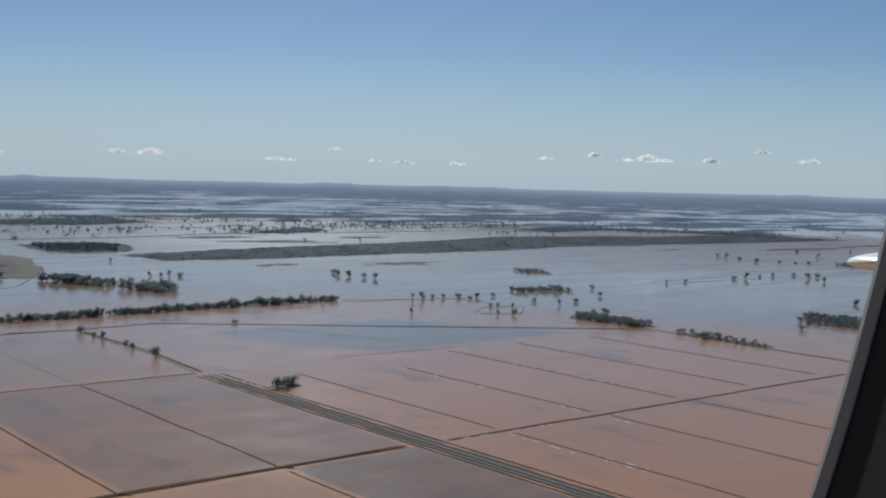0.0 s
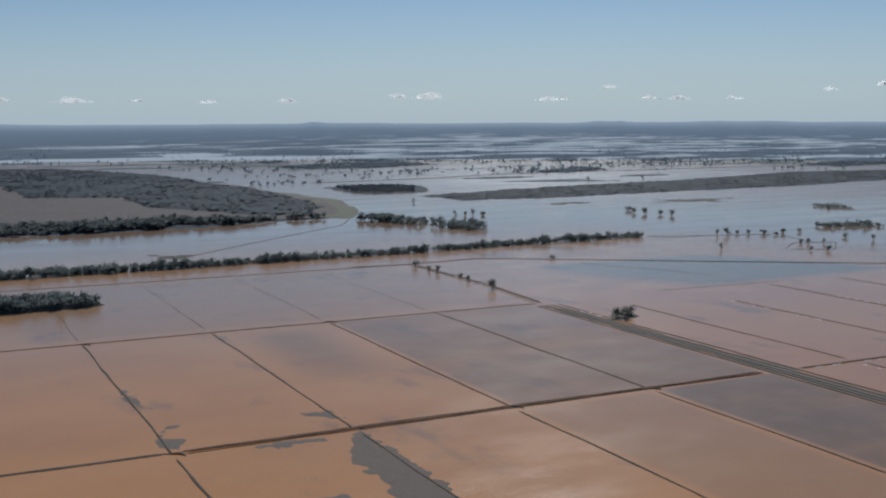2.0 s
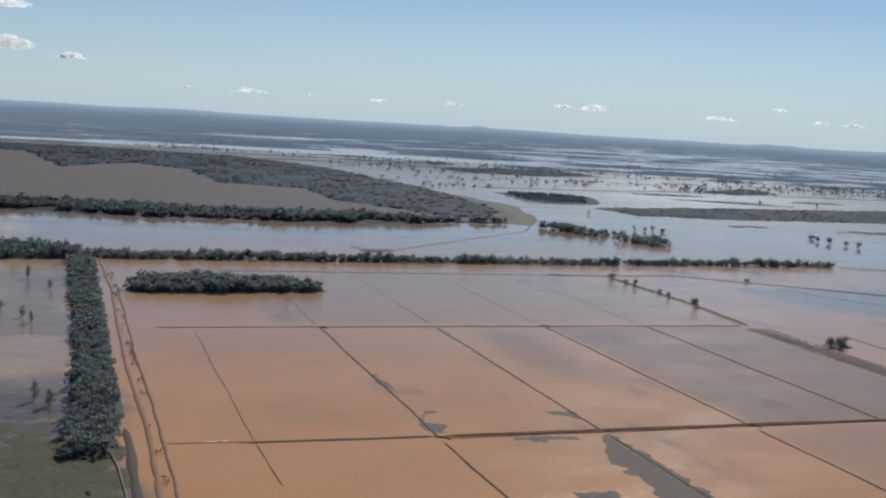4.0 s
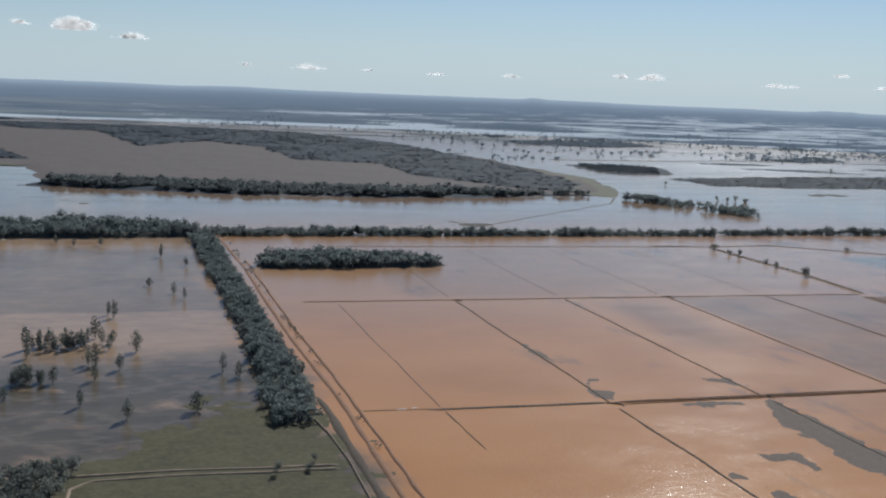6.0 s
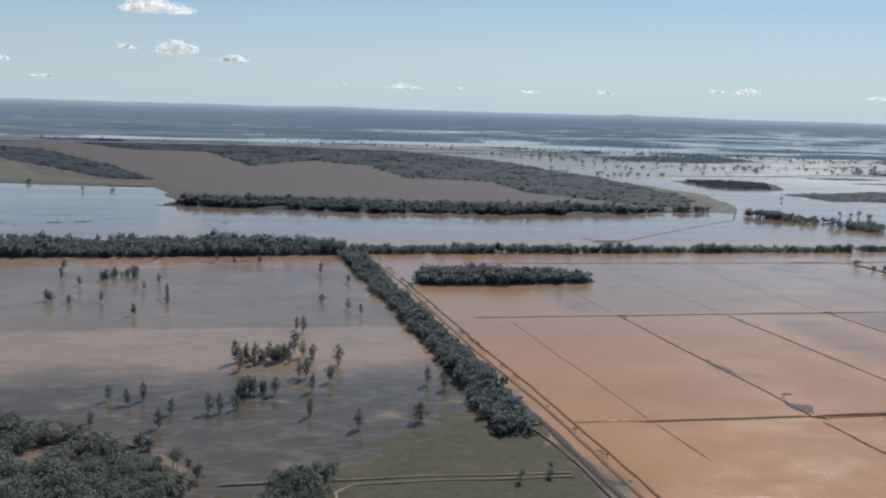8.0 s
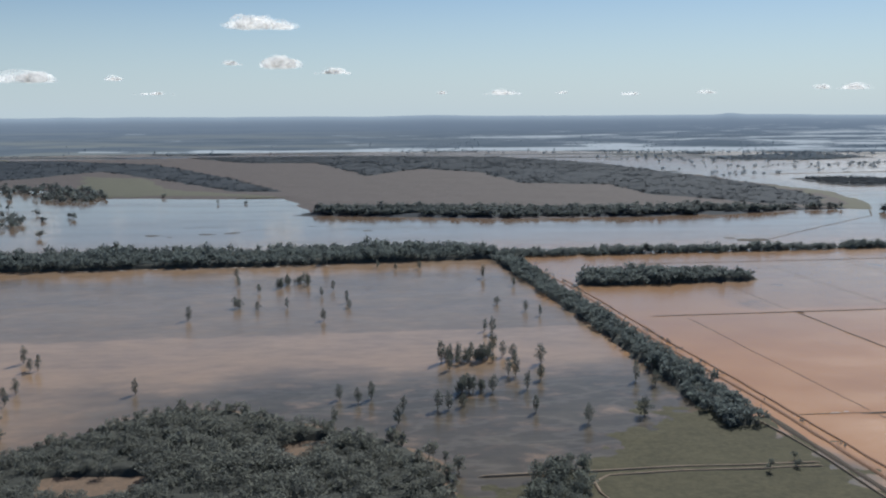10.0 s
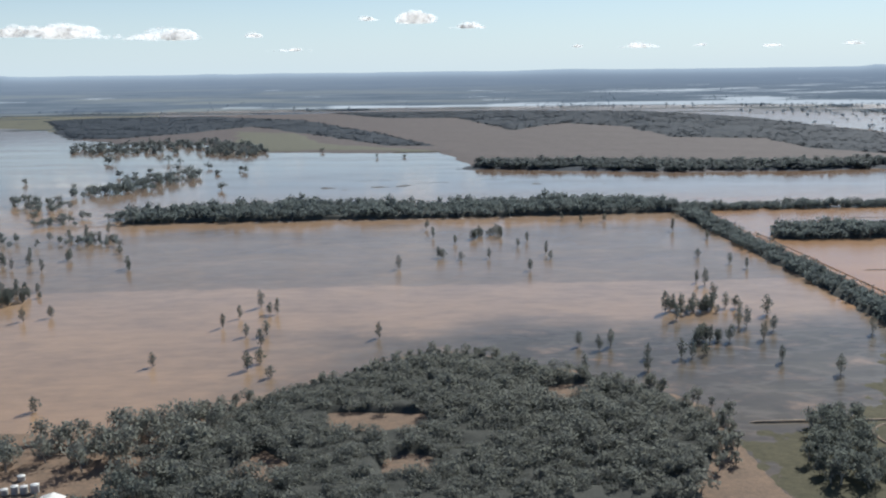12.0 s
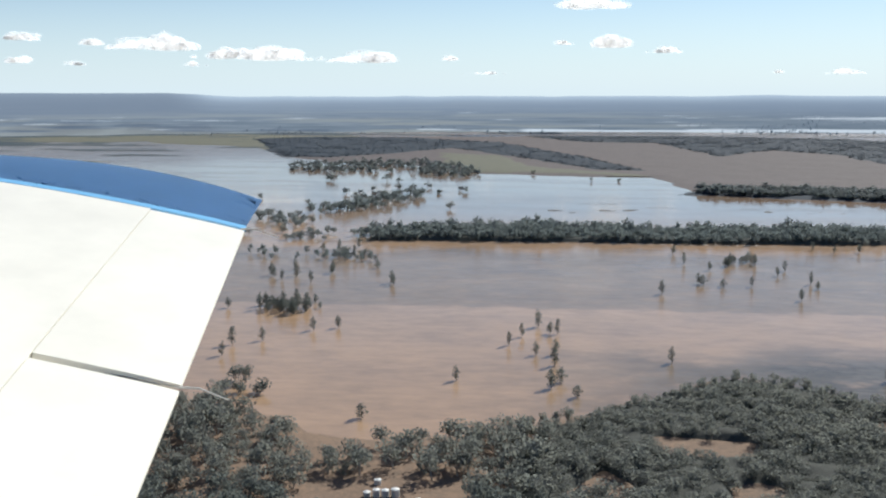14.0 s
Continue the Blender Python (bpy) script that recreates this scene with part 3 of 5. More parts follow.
def plain_sheet(inner):
    aa = np.radians(np.concatenate([np.arange(-35, 72, 0.35), np.arange(72, 325, 2.0)]))
    rr = np.concatenate([np.linspace(0, 2600, 14), np.arange(2640, RIM, 22), [RIM]]) if inner else np.linspace(RIM, EDGE, 50)
    r, a = np.meshgrid(rr, aa, indexing="ij")
    x, y = CENTRE[0] + r * np.sin(a), CENTRE[1] + r * np.cos(a)
    z = plain_height(x, y)
    az = np.degrees((a + np.pi) % (2 * np.pi) - np.pi)
    if inner:
        # scrubby rises stand out of the flood towards the skyline
        rise = rough2d(x * 0.3, y * 1.3, 130, 77, 5) + 0.7 * rough2d(x * 0.35, y * 1.4, 60, 78, 4)
        lift = np.clip((rise - 0.88 + 0.62 * np.clip((r - 3300) / 1100, 0, 1) + 0.4 * np.clip((-az - 8) / 20, 0, 1)) * 6, -1.2, 1.6)
        z = z + np.where(r > 2700, lift * np.clip((r - 2700) / 300, 0, 1) - 1.2 * (1 - np.clip((r - 2700) / 300, 0, 1)), -1.2)
    else:
        ridge = rough2d(az * 10, az * 0, 24, 5, 4)
        z = z + np.clip((r - 4600) / 300, 0, 1) * (2.0 + 2.5 * ridge)
        # low blue hills: bearing, half width in degrees, height
        for at, half, tall in ((21.8, 0.45, 7.0), (22.6, 1.6, 3.0), (36.4, 0.6, 5.0), (37.4, 0.4, 5.0), (42.0, 1.6, 4.0), (45.0, 1.0, 2.5), (59.6, 0.5, 5.0), (56.5, 1.6, 2.0), (6.0, 1.5, 3.0), (-12.0, 1.0, 3.0)):
            z = z + np.clip((r - 4780) / 120, 0, 1) * tall * np.exp(-((az - at) / half) ** 2) * (1 + 0.35 * rough2d(az * 10, az * 0, 5, 9, 3))
        # a wooded range on the north-western skyline
        z = z + 16 * np.clip((r - 4600) / 250, 0, 1) * np.clip((-20.0 - az) / 4, 0, 1) * np.clip((az + 50) / 12, 0, 1)
    n, k = r.shape
    idx = np.arange(n * k).reshape(n, k)
    nxt = np.roll(idx, -1, 1)
    quad = np.stack([idx[:-1], nxt[:-1], nxt[1:], idx[1:]], -1).reshape(-1, 4)
    name = "ground" if inner else "backdrop"
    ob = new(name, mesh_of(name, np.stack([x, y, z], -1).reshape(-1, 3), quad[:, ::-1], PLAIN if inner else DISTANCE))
    for p in ob.data.polygons:
        p.use_smooth = True
    return tagged(ob, "wide flood plain of dark scrub and standing water" if inner else "far hazy blue plain and low hills on the skyline", name, kind="structure")


def water_sheet():
    bm = bmesh.new()
    ring = [bm.verts.new((CENTRE[0] + 4402 * math.sin(a), CENTRE[1] + 4402 * math.cos(a), 0)) for a in np.linspace(0, 2 * math.pi, 181)[:-1]]
    bm.faces.new(ring[::-1])
    ob = part("water", bm, WATER)
    return tagged(ob, "muddy brown flood water lying over farmland", "water", kind="structure")


plain_sheet(True)
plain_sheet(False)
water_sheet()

# ---- low land ----
ISLAND = [(-335, 1715), (-201, 1660), (-34, 1600), (139, 1584), (333, 1612), (540, 1643), (615, 1717), (690, 1950), (680, 2113), (657, 2542), (625, 2872), (600, 3133),
          (415, 3772), (-72, 3960), (-481, 3980), (-1400, 3800), (-1361, 3005), (-1226, 2641), (-1076, 2428), (-871, 2347), (-698, 2114), (-499, 2043), (-375, 2044)]
land("island", ISLAND, HEATH, "low island of brown heath above the flood", 2.5, 16, 16, 90, seed=3)
land("island_margin", [(627, 2420), (700, 2044), (628, 1745), (572, 1644), (500, 1690), (556, 1800), (578, 2098), (600, 2350)], DRY_GRASS,
     "yellow dry grass along the island's end", 1.6, 9, 8, 50, 0.5, 4)
land("island_pasture", [(-866, 2817), (-701, 2710), (-607, 2303), (-385, 2074), (-701, 2150), (-800, 2391)], DRY_GRASS,
     "green and straw coloured pasture by the water", 1.6, 12, 14, 70, 1.9, 5)
land("west_plain", [(-1361, 3005), (-1679, 3273), (-1916, 3428), (-2600, 3300), (-3200, 2500), (-3900, 2200), (-3000, 3400), (-1900, 4000), (-1300, 3950)], DRY_GRASS,
     "far pasture in faded green and brown", 1.8, 24, 60, 260, 0.2, 6)
land("west_islet", [(-1950, 2290), (-1667, 2287), (-1591, 2415), (-1900, 2450)], DRY_GRASS, "green grassy islet in the western flood", 1.0, 12, 14, 60, 0.0, 8)
BACK_WOOD = [(-700, 3930), (-482, 3950), (-68, 3930), (380, 3740), (590, 3166), (630, 2564), (640, 2129), (610, 1858), (515, 1691), (419, 1816), (325, 1997),
             (332, 2276), (152, 2373), (141, 2815), (17, 3017), (-163, 2730), (-270, 3428), (-499, 3485)]
FRONT_WOOD = [(-335, 1700), (-314, 1800), (-78, 1760), (105, 1712), (373, 1690), (550, 1662), (329, 1610), (139, 1590), (-34, 1604), (-202, 1655)]
LEFT_WOOD = [(-1600, 3600), (-1400, 3780), (-1086, 3741), (-750, 3402), (-480, 2613), (-379, 2212), (-477, 2231), (-612, 2552), (-866, 3072), (-992, 2799), (-1111, 2571), (-1240, 2642)]
SHORE_WOOD = [(-1113, 2146), (-1027, 2114), (-899, 2139), (-728, 2023), (-698, 2134), (-820, 2390), (-963, 2403), (-1140, 2330)]
LONG_ISLE = [(902, 2041), (920, 1893), (1092, 1876), (1333, 1892), (1826, 1926), (2085, 1985), (2822, 1937), (3350, 1939), (3300, 2206), (2836, 2248),
             (2256, 2383), (1687, 2198), (1435, 2177), (1161, 2117)]
CLUMP_ISLE = [(827, 2398), (926, 2412), (1021, 2342), (934, 2164), (841, 2150), (807, 2194)]
FAR_ISLES = [[(1041, 3495), (1251, 3680), (1600, 3800), (1600, 3450), (1316, 3287), (1107, 3313)], [(1620, 2780), (1950, 3000), (1881, 2800), (1670, 2690)],
             [(2655, 2745), (2970, 2883), (3260, 2521), (3400, 2258), (3184, 2080), (3191, 2210), (3180, 2450), (3000, 2650), (2633, 2576)],
             [(1440, 3950), (1560, 3960), (1640, 3880), (1500, 3850)], [(2120, 3560), (2200, 3590), (2280, 3500), (2190, 3480)], [(1100, 3780), (1160, 4050), (1230, 4040), (1210, 3860)],
             [(2420, 3330), (2500, 3360), (2540, 3280), (2440, 3260)]]
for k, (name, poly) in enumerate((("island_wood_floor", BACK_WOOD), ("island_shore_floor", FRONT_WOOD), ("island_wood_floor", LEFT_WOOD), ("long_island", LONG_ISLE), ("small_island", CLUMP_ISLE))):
    land(name, poly, SCRUB_FLOOR, "shrubby ground under the trees with shade and haze in its colour", 2.0 if k > 2 else 4.0, 11, 12, 60, (1.2, 0.5, 1.2, 0.8, 1.2)[k], 10 + k, 0.06 if k > 2 else 0.2, speckle=0.3)
land("wood_clearing", [(-880, 120), (-860, 470), (-720, 495), (-690, 492), (-640, 455), (-596, 446), (-548, 466), (-515, 500), (-485, 520), (-440, 570), (-400, 568), (-352, 525),
                       (-318, 492), (-298, 455), (-296, 400), (-310, 100)], BARE, "bare orange earth between the trees of a wood", 1.2, 4, 7, 30, 0.0, 21, 0.05)
land("paddock", [(-262, 440), (-238, 466), (-235, 520), (-218, 544), (-189, 568), (-160, 600), (-146, 577), (-134, 540), (-121, 510), (-113, 499), (-113, 100), (-290, 100), (-275, 380)], PASTURE,
     "green grass paddock half under shallow water", 0.9, 2.5, 26, 34, -0.3, 23, 0.008, speckle=0.16, holes=[[(-120, 0), (0, 0), (0, 1200), (-120, 1200)]])
land("paddock_dry", [(-296, 425), (-258, 438), (-236, 460), (-211, 468), (-205, 500), (-180, 502), (-160, 536), (-144, 545), (-130, 520), (-118, 495), (-113, 480), (-113, 100), (-312, 100), (-300, 380)], PASTURE,
     "green grass of a paddock above the water", 0.5, 2.5, 9, 24, 0.0, 24, 0.012, speckle=0.16, holes=[[(-120, 0), (0, 0), (0, 1200), (-120, 1200)]])
# drowned weed and stubble breaking the surface in the bays
for k, poly in enumerate(([(130, 505), (132, 453), (131, 385), (131, 339), (130, 292), (124, 305), (119, 325), (120, 357), (114, 374), (104, 387), (102, 398), (108, 415), (110, 441), (108, 462), (117, 477), (122, 492)],
                          [(66, 420), (74, 416), (86, 417), (88, 389), (80, 391), (78, 403), (69, 407)], [(35, 650), (39, 616), (44, 596), (36, 590), (33, 610)],
                          [(35, 555), (48, 554), (36, 540)], [(33, 536), (41, 529), (48, 527), (38, 515), (32, 520)], [(113, 546), (122, 533), (130, 520), (129, 540), (131, 556), (124, 545)],
                          [(36, 400), (42, 397), (43, 389), (36, 388)], [(48, 378), (52, 373), (52, 360), (45, 365)], [(42, 348), (53, 355), (62, 350), (57, 339), (45, 338)],
                          [(84, 347), (91, 348), (89, 339), (83, 339)], [(70, 500), (95, 500), (112, 499), (107, 494), (83, 494)])):
    land("weed_patch", poly, SLICK, "dark drowned weeds breaking the muddy surface", 0.14, 1.0, 3.4, 7, 0.0, 31 + k, 0.03, speckle=0.05)
for k, poly in enumerate(([(1130, 1640), (1330, 1600), (1420, 1690), (1250, 1720)], [(1000, 1660), (1120, 1700), (1090, 1780), (980, 1740)],
                          [(-600, 1420), (-420, 1440), (-440, 1480), (-600, 1470)], [(-280, 1440), (-120, 1450), (-140, 1480), (-290, 1475)], [(150, 1240), (230, 1235), (260, 1300), (190, 1310)],
                          [(1350, 1330), (1430, 1330), (1440, 1420), (1380, 1430)])):
    land("mud_bar", poly, MUD, "long low bars of mud in shallow water", 0.5, 4.0, 26, 22, -0.22, 51 + k, 0.01)


# ---- banks, channels and roads ----
def levee(line, width=3.0, height=0.55, material=BANK, label="low dark earth bank between flooded bays", **more):
    return bank("levee", line, width, height, material, label, seed=levee.count, **more)


levee.count = 1


def bays():
    lines = [([(-70, 510), (38, 508)], 5.0, 0.6), ([(34, 509.5), (405, 508)], 1.2, 0.4), ([(34, 504), (405, 502.8)], 1.2, 0.4), ([(-90, 796), (415, 792)], 2.4, 0.5), ([(-10, 1082), (404, 1077)], 2.6, 0.5),
             ([(-110, 513), (-55, 511)], 2.0, 0.3), ([(425, 503), (885, 496)], 3.4, 0.7)]
    for x in (35, 128, 221, 314):
        lines += [([(x, 502), (x, 796)], 2.4, 0.5), ([(x, 250), (x, 502)], 2.4, 0.5), ([(x - 1, 800), (x + 1, 1070)], 1.4, 0.16)]
    lines += [([(-59, 512), (-57, 440)], 1.6, 0.3), ([(-60, 790), (-60, 700), (-59, 620), (-59, 507)], 1.3, 0.22)]
    for x, far in ((478, 753), (571, 730), (665, 786), (757, 790), (857, 780)):
        lines += [([(x, far), (x, 505)], 2.2, 0.45)]
        if x < 700:
            lines += [([(x + 2, 500), (x, 300)], 2.2, 0.4)]
    lines += [([(350, 1083), (424, 1075), (510, 1086), (725, 940), (962, 780)], 3.2, 0.7), ([(962, 780), (956, 699), (951, 620), (949, 500)], 3.2, 0.7),
              ([(587, 1000), (640, 900), (660, 840)], 1.6, 0.2), ([(541, 800), (700, 790)], 1.8, 0.25),
              ([(815, 1183), (905, 1150), (1000, 1120)], 2.6, 0.5), ([(880, 985), (935, 1030), (990, 1010), (930, 955), (880, 985)], 2.4, 0.5), ([(990, 1110), (960, 1010)], 2.2, 0.4),
              ([(200, 1240), (360, 1390), (519, 1532), (570, 1630)], 4.0, 0.5), ([(835, 2592), (1120, 2620), (1499, 2734), (1911, 2715), (2589, 2736)], 9.0, 1.6),
              ([(1453, 1140), (1640, 1140), (1830, 1130)], 3.0, 0.4), ([(2100, 1530), (2170, 1320), (2400, 1420)], 3.0, 0.4)]
    for line, width, height in lines:
        levee.count += 1
        levee(line, width * 0.8, height * 0.75)
    bank("cross_track", [(36, 507), (405, 505.5)], 2.4, 0.65, RED_ROAD, "reddish dirt track along the cross bank", 7.0, 0.4, 301, category="road")
    for k, (x, y, long) in enumerate(((-349, 1529, 60), (-238, 1504, 56), (-160, 1538, 48), (-66, 1536, 60), (20, 1500, 70), (-300, 1490, 40), (-120, 1478, 50), (-430, 1500, 60), (-520, 1540, 70),
                                      (-20, 1560, 40), (60, 1470, 36), (-210, 1556, 40))):
        bank("mud_bar", [(x, y), (x + long * 0.5, y + 3), (x + long, y - 2)], 4.5, 0.12, MUD, "thin dark mud bar in shallow water", 5.0, 1.5, 310 + k)
    for k, line in enumerate(([(1534, 1559), (1636, 1563)],
                              [(1627, 1507), (1760, 1503)],
                              [(1583, 1437), (1658, 1430)],
                              [(1423, 1167), (1564, 1184), (1686, 1178)],
                              [(805, 1171), (851, 1147), (911, 1154)],
                              [(970, 1133), (970, 1075)],
                              [(958, 956), (970, 910)],
                              [(1074, 1493), (1096, 1465)],
                              [(1271, 1846), (1383, 1855), (1455, 1807)],
                              [(1472, 2287), (1566, 2322)],
                              [(1813, 1731), (2004, 1746)],
                              [(1790, 1355), (1955, 1365)],
                              [(1112, 1325), (1136, 1298)],
                              [(1763, 1926), (1812, 1859)],
                              [(1995, 1571), (2125, 1576)])):
        bank("mud_bar", line, 7.0, 0.16, MUD, "thin dark mud bar in shallow water", 8.0, 3.0, 340 + k)
    for x, y in ((35, 506), (128, 508), (221, 506), (314, 504), (35, 794), (221, 794)):
        bank("culvert_bank", [(x - 5, y + 2), (x + 4, y - 1), (x + 5, y - 7)], 2.6, 0.8, BANK, "small heap of spoil where two banks meet", 3.0, 0.3, x + 200)


def foam_lines():
    """Wind-driven foam and flotsam lying along the lee of some banks."""
    for k, line in enumerate(([(568.5, 735), (568.5, 712)], [(568, 700), (568.5, 668)], [(568.5, 655), (568, 618)], [(568.5, 540), (568.5, 514)], [(569, 496), (568, 470)], [(475, 498), (474, 430)], [(475, 415), (475, 380)], [(427, 502), (446, 503), (470, 501)], [(482, 500), (500, 497), (520, 499)], [(667, 700), (668, 560)], [(575, 495), (600, 497)],
                              [(424, 745), (428, 660)], [(-105, 512), (-70, 514)], [(421, 1010), (424, 900)], [(480, 440), (482, 380)], [(-600, 1130), (-420, 1128), (-300, 1131)])):
        root = tagged(new("foam_line"), "broken pale line of foam and flotsam along a bank", "foam", kind="structure")
        (ax, ay), (bx, by) = line[0], line[-1]
        long, at = math.hypot(bx - ax, by - ay), 0.0
        rng = random.Random(160 + k)
        while at < long - 0.1:
            run = min(long - at, rng.uniform(3.0, 11.0))
            if run > 2.0:
                u, w, side = at / long, (at + run) / long, rng.uniform(-0.7, 0.7)
                bank("froth", [(ax + (bx - ax) * u + side, ay + (by - ay) * u), (ax + (bx - ax) * w + side, ay + (by - ay) * w)], rng.uniform(0.7, 2.0), 0.22, FOAM, "", 2.0, 0.9, int(at * 10) + k, -0.1, root)
            at += run + (rng.uniform(1.0, 9.0) if k != 12 else 0.0)


def tracks():
    bank("track", [(-108, 100), (-110, 400), (-108, 540), (-112, 680), (-111, 945), (-116, 1160)], 3.4, 0.6, RED_ROAD, "raised red dirt track beside a belt of trees", 6.0, 0.5, 71, category="road")
    bank("roadside_bank", [(-117, 100), (-119, 400), (-118, 470), (-119, 545)], 4.6, 0.6, BANK, "dark ditch bank beside the dirt track", 6.0, 0.6, 72)
    bank("roadside_bank", [(-102, 340), (-102, 540), (-105, 700), (-105, 1000)], 2.6, 0.6, RED_ROAD, "thin red spoil bank along the dirt track", 6.0, 0.8, 73)
    bank("farm_track", [(-289, 441), (-262, 441), (-237, 440), (-200, 440), (-160, 437), (-127, 436)], 2.2, 0.85, PALE_ROAD, "pale wheel track across a grass paddock", 4.0, 0.3, 74, category="road")
    bank("farm_track", [(-262, 352), (-252, 364), (-241, 376), (-237, 392), (-240, 412), (-239, 425), (-231, 433), (-197, 434), (-160, 431.5), (-128, 431)], 2.0, 0.85, PALE_ROAD, "pale wheel track across a grass paddock", 4.0, 0.3, 75, category="road")
    bank("farm_track", [(-128, 506), (-124.5, 481), (-123, 442), (-124, 380)], 1.3, 0.85, PALE_ROAD, "pale wheel track beside a ditch bank", 4.0, 0.3, 76, category="road")
    bank("channel_bed", [(418, 200), (416.5, 520), (414, 790)], 24.0, 0.06, SLICK, "drowned grey bed of a supply channel and road", 8.0, 0.8, 79, -0.1)
    for k, (x, w, m) in enumerate(((406.5, 2.2, MUD), (411, 1.5, MUD), (415.5, 2.0, MUD), (421, 2.2, MUD), (427.5, 1.8, MUD))):
        bank("channel_bank", [(x + 2, 200), (x, 520), (x - 2, 785)], w, 0.4, m, "parallel bank of a drowned supply channel and road", 8.0, 0.5, 80 + k)
    bank("channel_bank", [(416, 790), (426, 905), (424, 1072)], 3.4, 0.7, BANK, "long bank with a pale track on it", 8.0, 0.5, 86)
    bank("track", [(411, 792), (421, 905), (419, 1074)], 2.0, 0.5, PALE_ROAD, "pale sandy track along a bank", 8.0, 0.5, 87, category="road")


land("farm_islet", [(428, 700), (438, 694), (452, 700), (456, 712), (442, 720), (430, 712)], MUD, "small dark islet with a clump of trees", 0.9, 2, 2, 12, 0.0, 190, 0.1)
bank("river_bank", [(-800, 1112), (-620, 1119), (-380, 1122), (-150, 1130)], 5.0, 0.35, BARE, "bare orange bank in front of river gums", 8.0, 2.0, 191)
bays()
foam_lines()
tracks()

# ---- trees standing one by one ----
GUMS = [tree_model("gum_tree", gum_shape(s, h, w), GUM_LEAF, "broad dark green gum tree with pale limbs", "tree", "gum trees", GUM_BARK) for s, h, w in
        ((1, 10, 9), (2, 9, 8), (3, 11, 8.5), (4, 8, 8.5), (5, 9.5, 7))]
PINES = [tree_model("cypress_pine", pine_shape(s, h, w), PINE_LEAF, "upright dark cypress pine standing in flood water", "tree", "cypress pines") for s, h, w in
         ((11, 9.6, 4.3), (12, 8.8, 4.9), (13, 10.0, 3.9), (14, 7.8, 4.5), (15, 7.2, 5.2))]

PADDOCK_PINES = [(-581, 559), (-557, 648), (-550, 673), (-540, 706), (-532, 684), (-527, 684), (-539, 624), (-527, 626), (-527, 599), (-523, 562), (-528, 549), (-514, 533),
                 (-458, 613), (-447, 840), (-342, 584), (-332, 574), (-324, 582), (-347, 534), (-309, 553), (-314, 529), (-414, 999), (-395, 963), (-375, 991), (-350, 994),
                 (-328, 967), (-340, 937), (-413, 888), (-409, 887), (-394, 877), (-370, 882), (-342, 822), (-320, 898), (-319, 875), (-419, 1059), (-276, 1103), (-259, 1084),
                 (-234, 1088), (-180, 1017), (-195, 870), (-161, 964), (-178, 836), (-171, 814), (-226, 761), (-222, 752)]
GROUP_PINES = [(-272, 666), (-270, 644), (-265, 673), (-261, 669), (-256, 664), (-250, 668), (-247, 663), (-241, 667), (-233, 691), (-229, 676), (-223, 675), (-225, 659),
               (-209, 653), (-236, 625), (-232, 622), (-232, 590), (-219, 611), (-271, 591), (-267, 590), (-265, 586), (-259, 589), (-253, 587), (-290, 554), (-284, 554),
               (-275, 559), (-238, 541), (-216, 516), (-182, 526), (-163, 599), (-155, 587)]
WEST_PINES = [(-717, 643), (-691, 677), (-676, 687), (-773, 746), (-737, 750), (-748, 760), (-729, 736), (-718, 727), (-712, 738), (-713, 775), (-777, 885), (-766, 872),
              (-757, 888), (-738, 861), (-695, 941), (-666, 855), (-669, 865), (-730, 906), (-730, 600), (-733, 630), (-737, 1065), (-753, 1043), (-737, 1006), (-620, 483),
              (-814, 1021), (-731, 915), (-748, 1002), (-729, 1002), (-769, 1039), (-781, 892), (-767, 921), (-727, 770), (-714, 749), (-747, 759)]
WEST_GUMS = [(-683, 522), (-696, 538), (-704, 544), (-695, 521), (-703, 526), (-744, 1020), (-723, 1020), (-896, 1490), (-866, 1453), (-818, 1418), (-811, 1452), (-805, 1567),
             (-779, 1566), (-770, 1700), (-989, 1570), (-1059, 1614), (-1078, 1571), (-920, 1324), (-912, 1354), (-877, 1323), (-875, 1353), (-687, 1450), (-598, 2111),
             (-488, 1946), (-439, 1944), (-868, 1489), (-812, 1527), (-837, 1432), (-803, 1600)]
EAST_GUMS = [(914, 1148), (926, 1142), (947, 1147), (961, 1140), (979, 1131), (1010, 1124), (1040, 1126), (814, 1024), (986, 1112), (943, 1023), (950, 1019), (968, 1010),
             (897, 961), (915, 951), (1042, 1045), (1048, 1004), (1094, 1018), (1184, 1054), (1257, 1136), (1018, 916), (1033, 908), (586, 1043), (418, 1053), (418, 1021),
             (421, 1006), (426, 962), (419, 934), (418, 882), (1115, 684), (1185, 731), (444, 704), (437, 700), (449, 709), (432, 704), (441, 714)]
FAR_GUMS = [(1453, 1147), (1502, 1147), (1637, 1143), (1669, 1141), (1717, 1144), (1765, 1149), (1818, 1138), (1786, 1089), (1826, 1096), (1748, 1035), (2135, 1335), (2166, 1323),
            (2130, 1371), (2092, 1404), (2117, 1466), (2134, 1516), (2112, 1524), (2513, 1570), (2679, 1514), (2378, 1428), (1046, 1533), (1028, 1493), (1033, 1468), (1045, 1441),
            (1048, 1417), (770, 1583), (758, 1588), (743, 1595), (1511, 2344), (1654, 2306), (805, 1892), (786, 1576), (1441, 801)]
for places, label, group in ((PADDOCK_PINES, "upright dark cypress pine standing alone in flood water", "pines across the flooded paddock"),
                             (GROUP_PINES, "dark cypress pine in a loose cluster in shallow water", "pines in a cluster"),
                             (WEST_PINES, "dark cypress pine rising from brown flood water", "pines in the western flood")):
    stand(PINES, places, 0.9, 1.3 if "cluster" not in group else 1.45, 0.0, label, group)
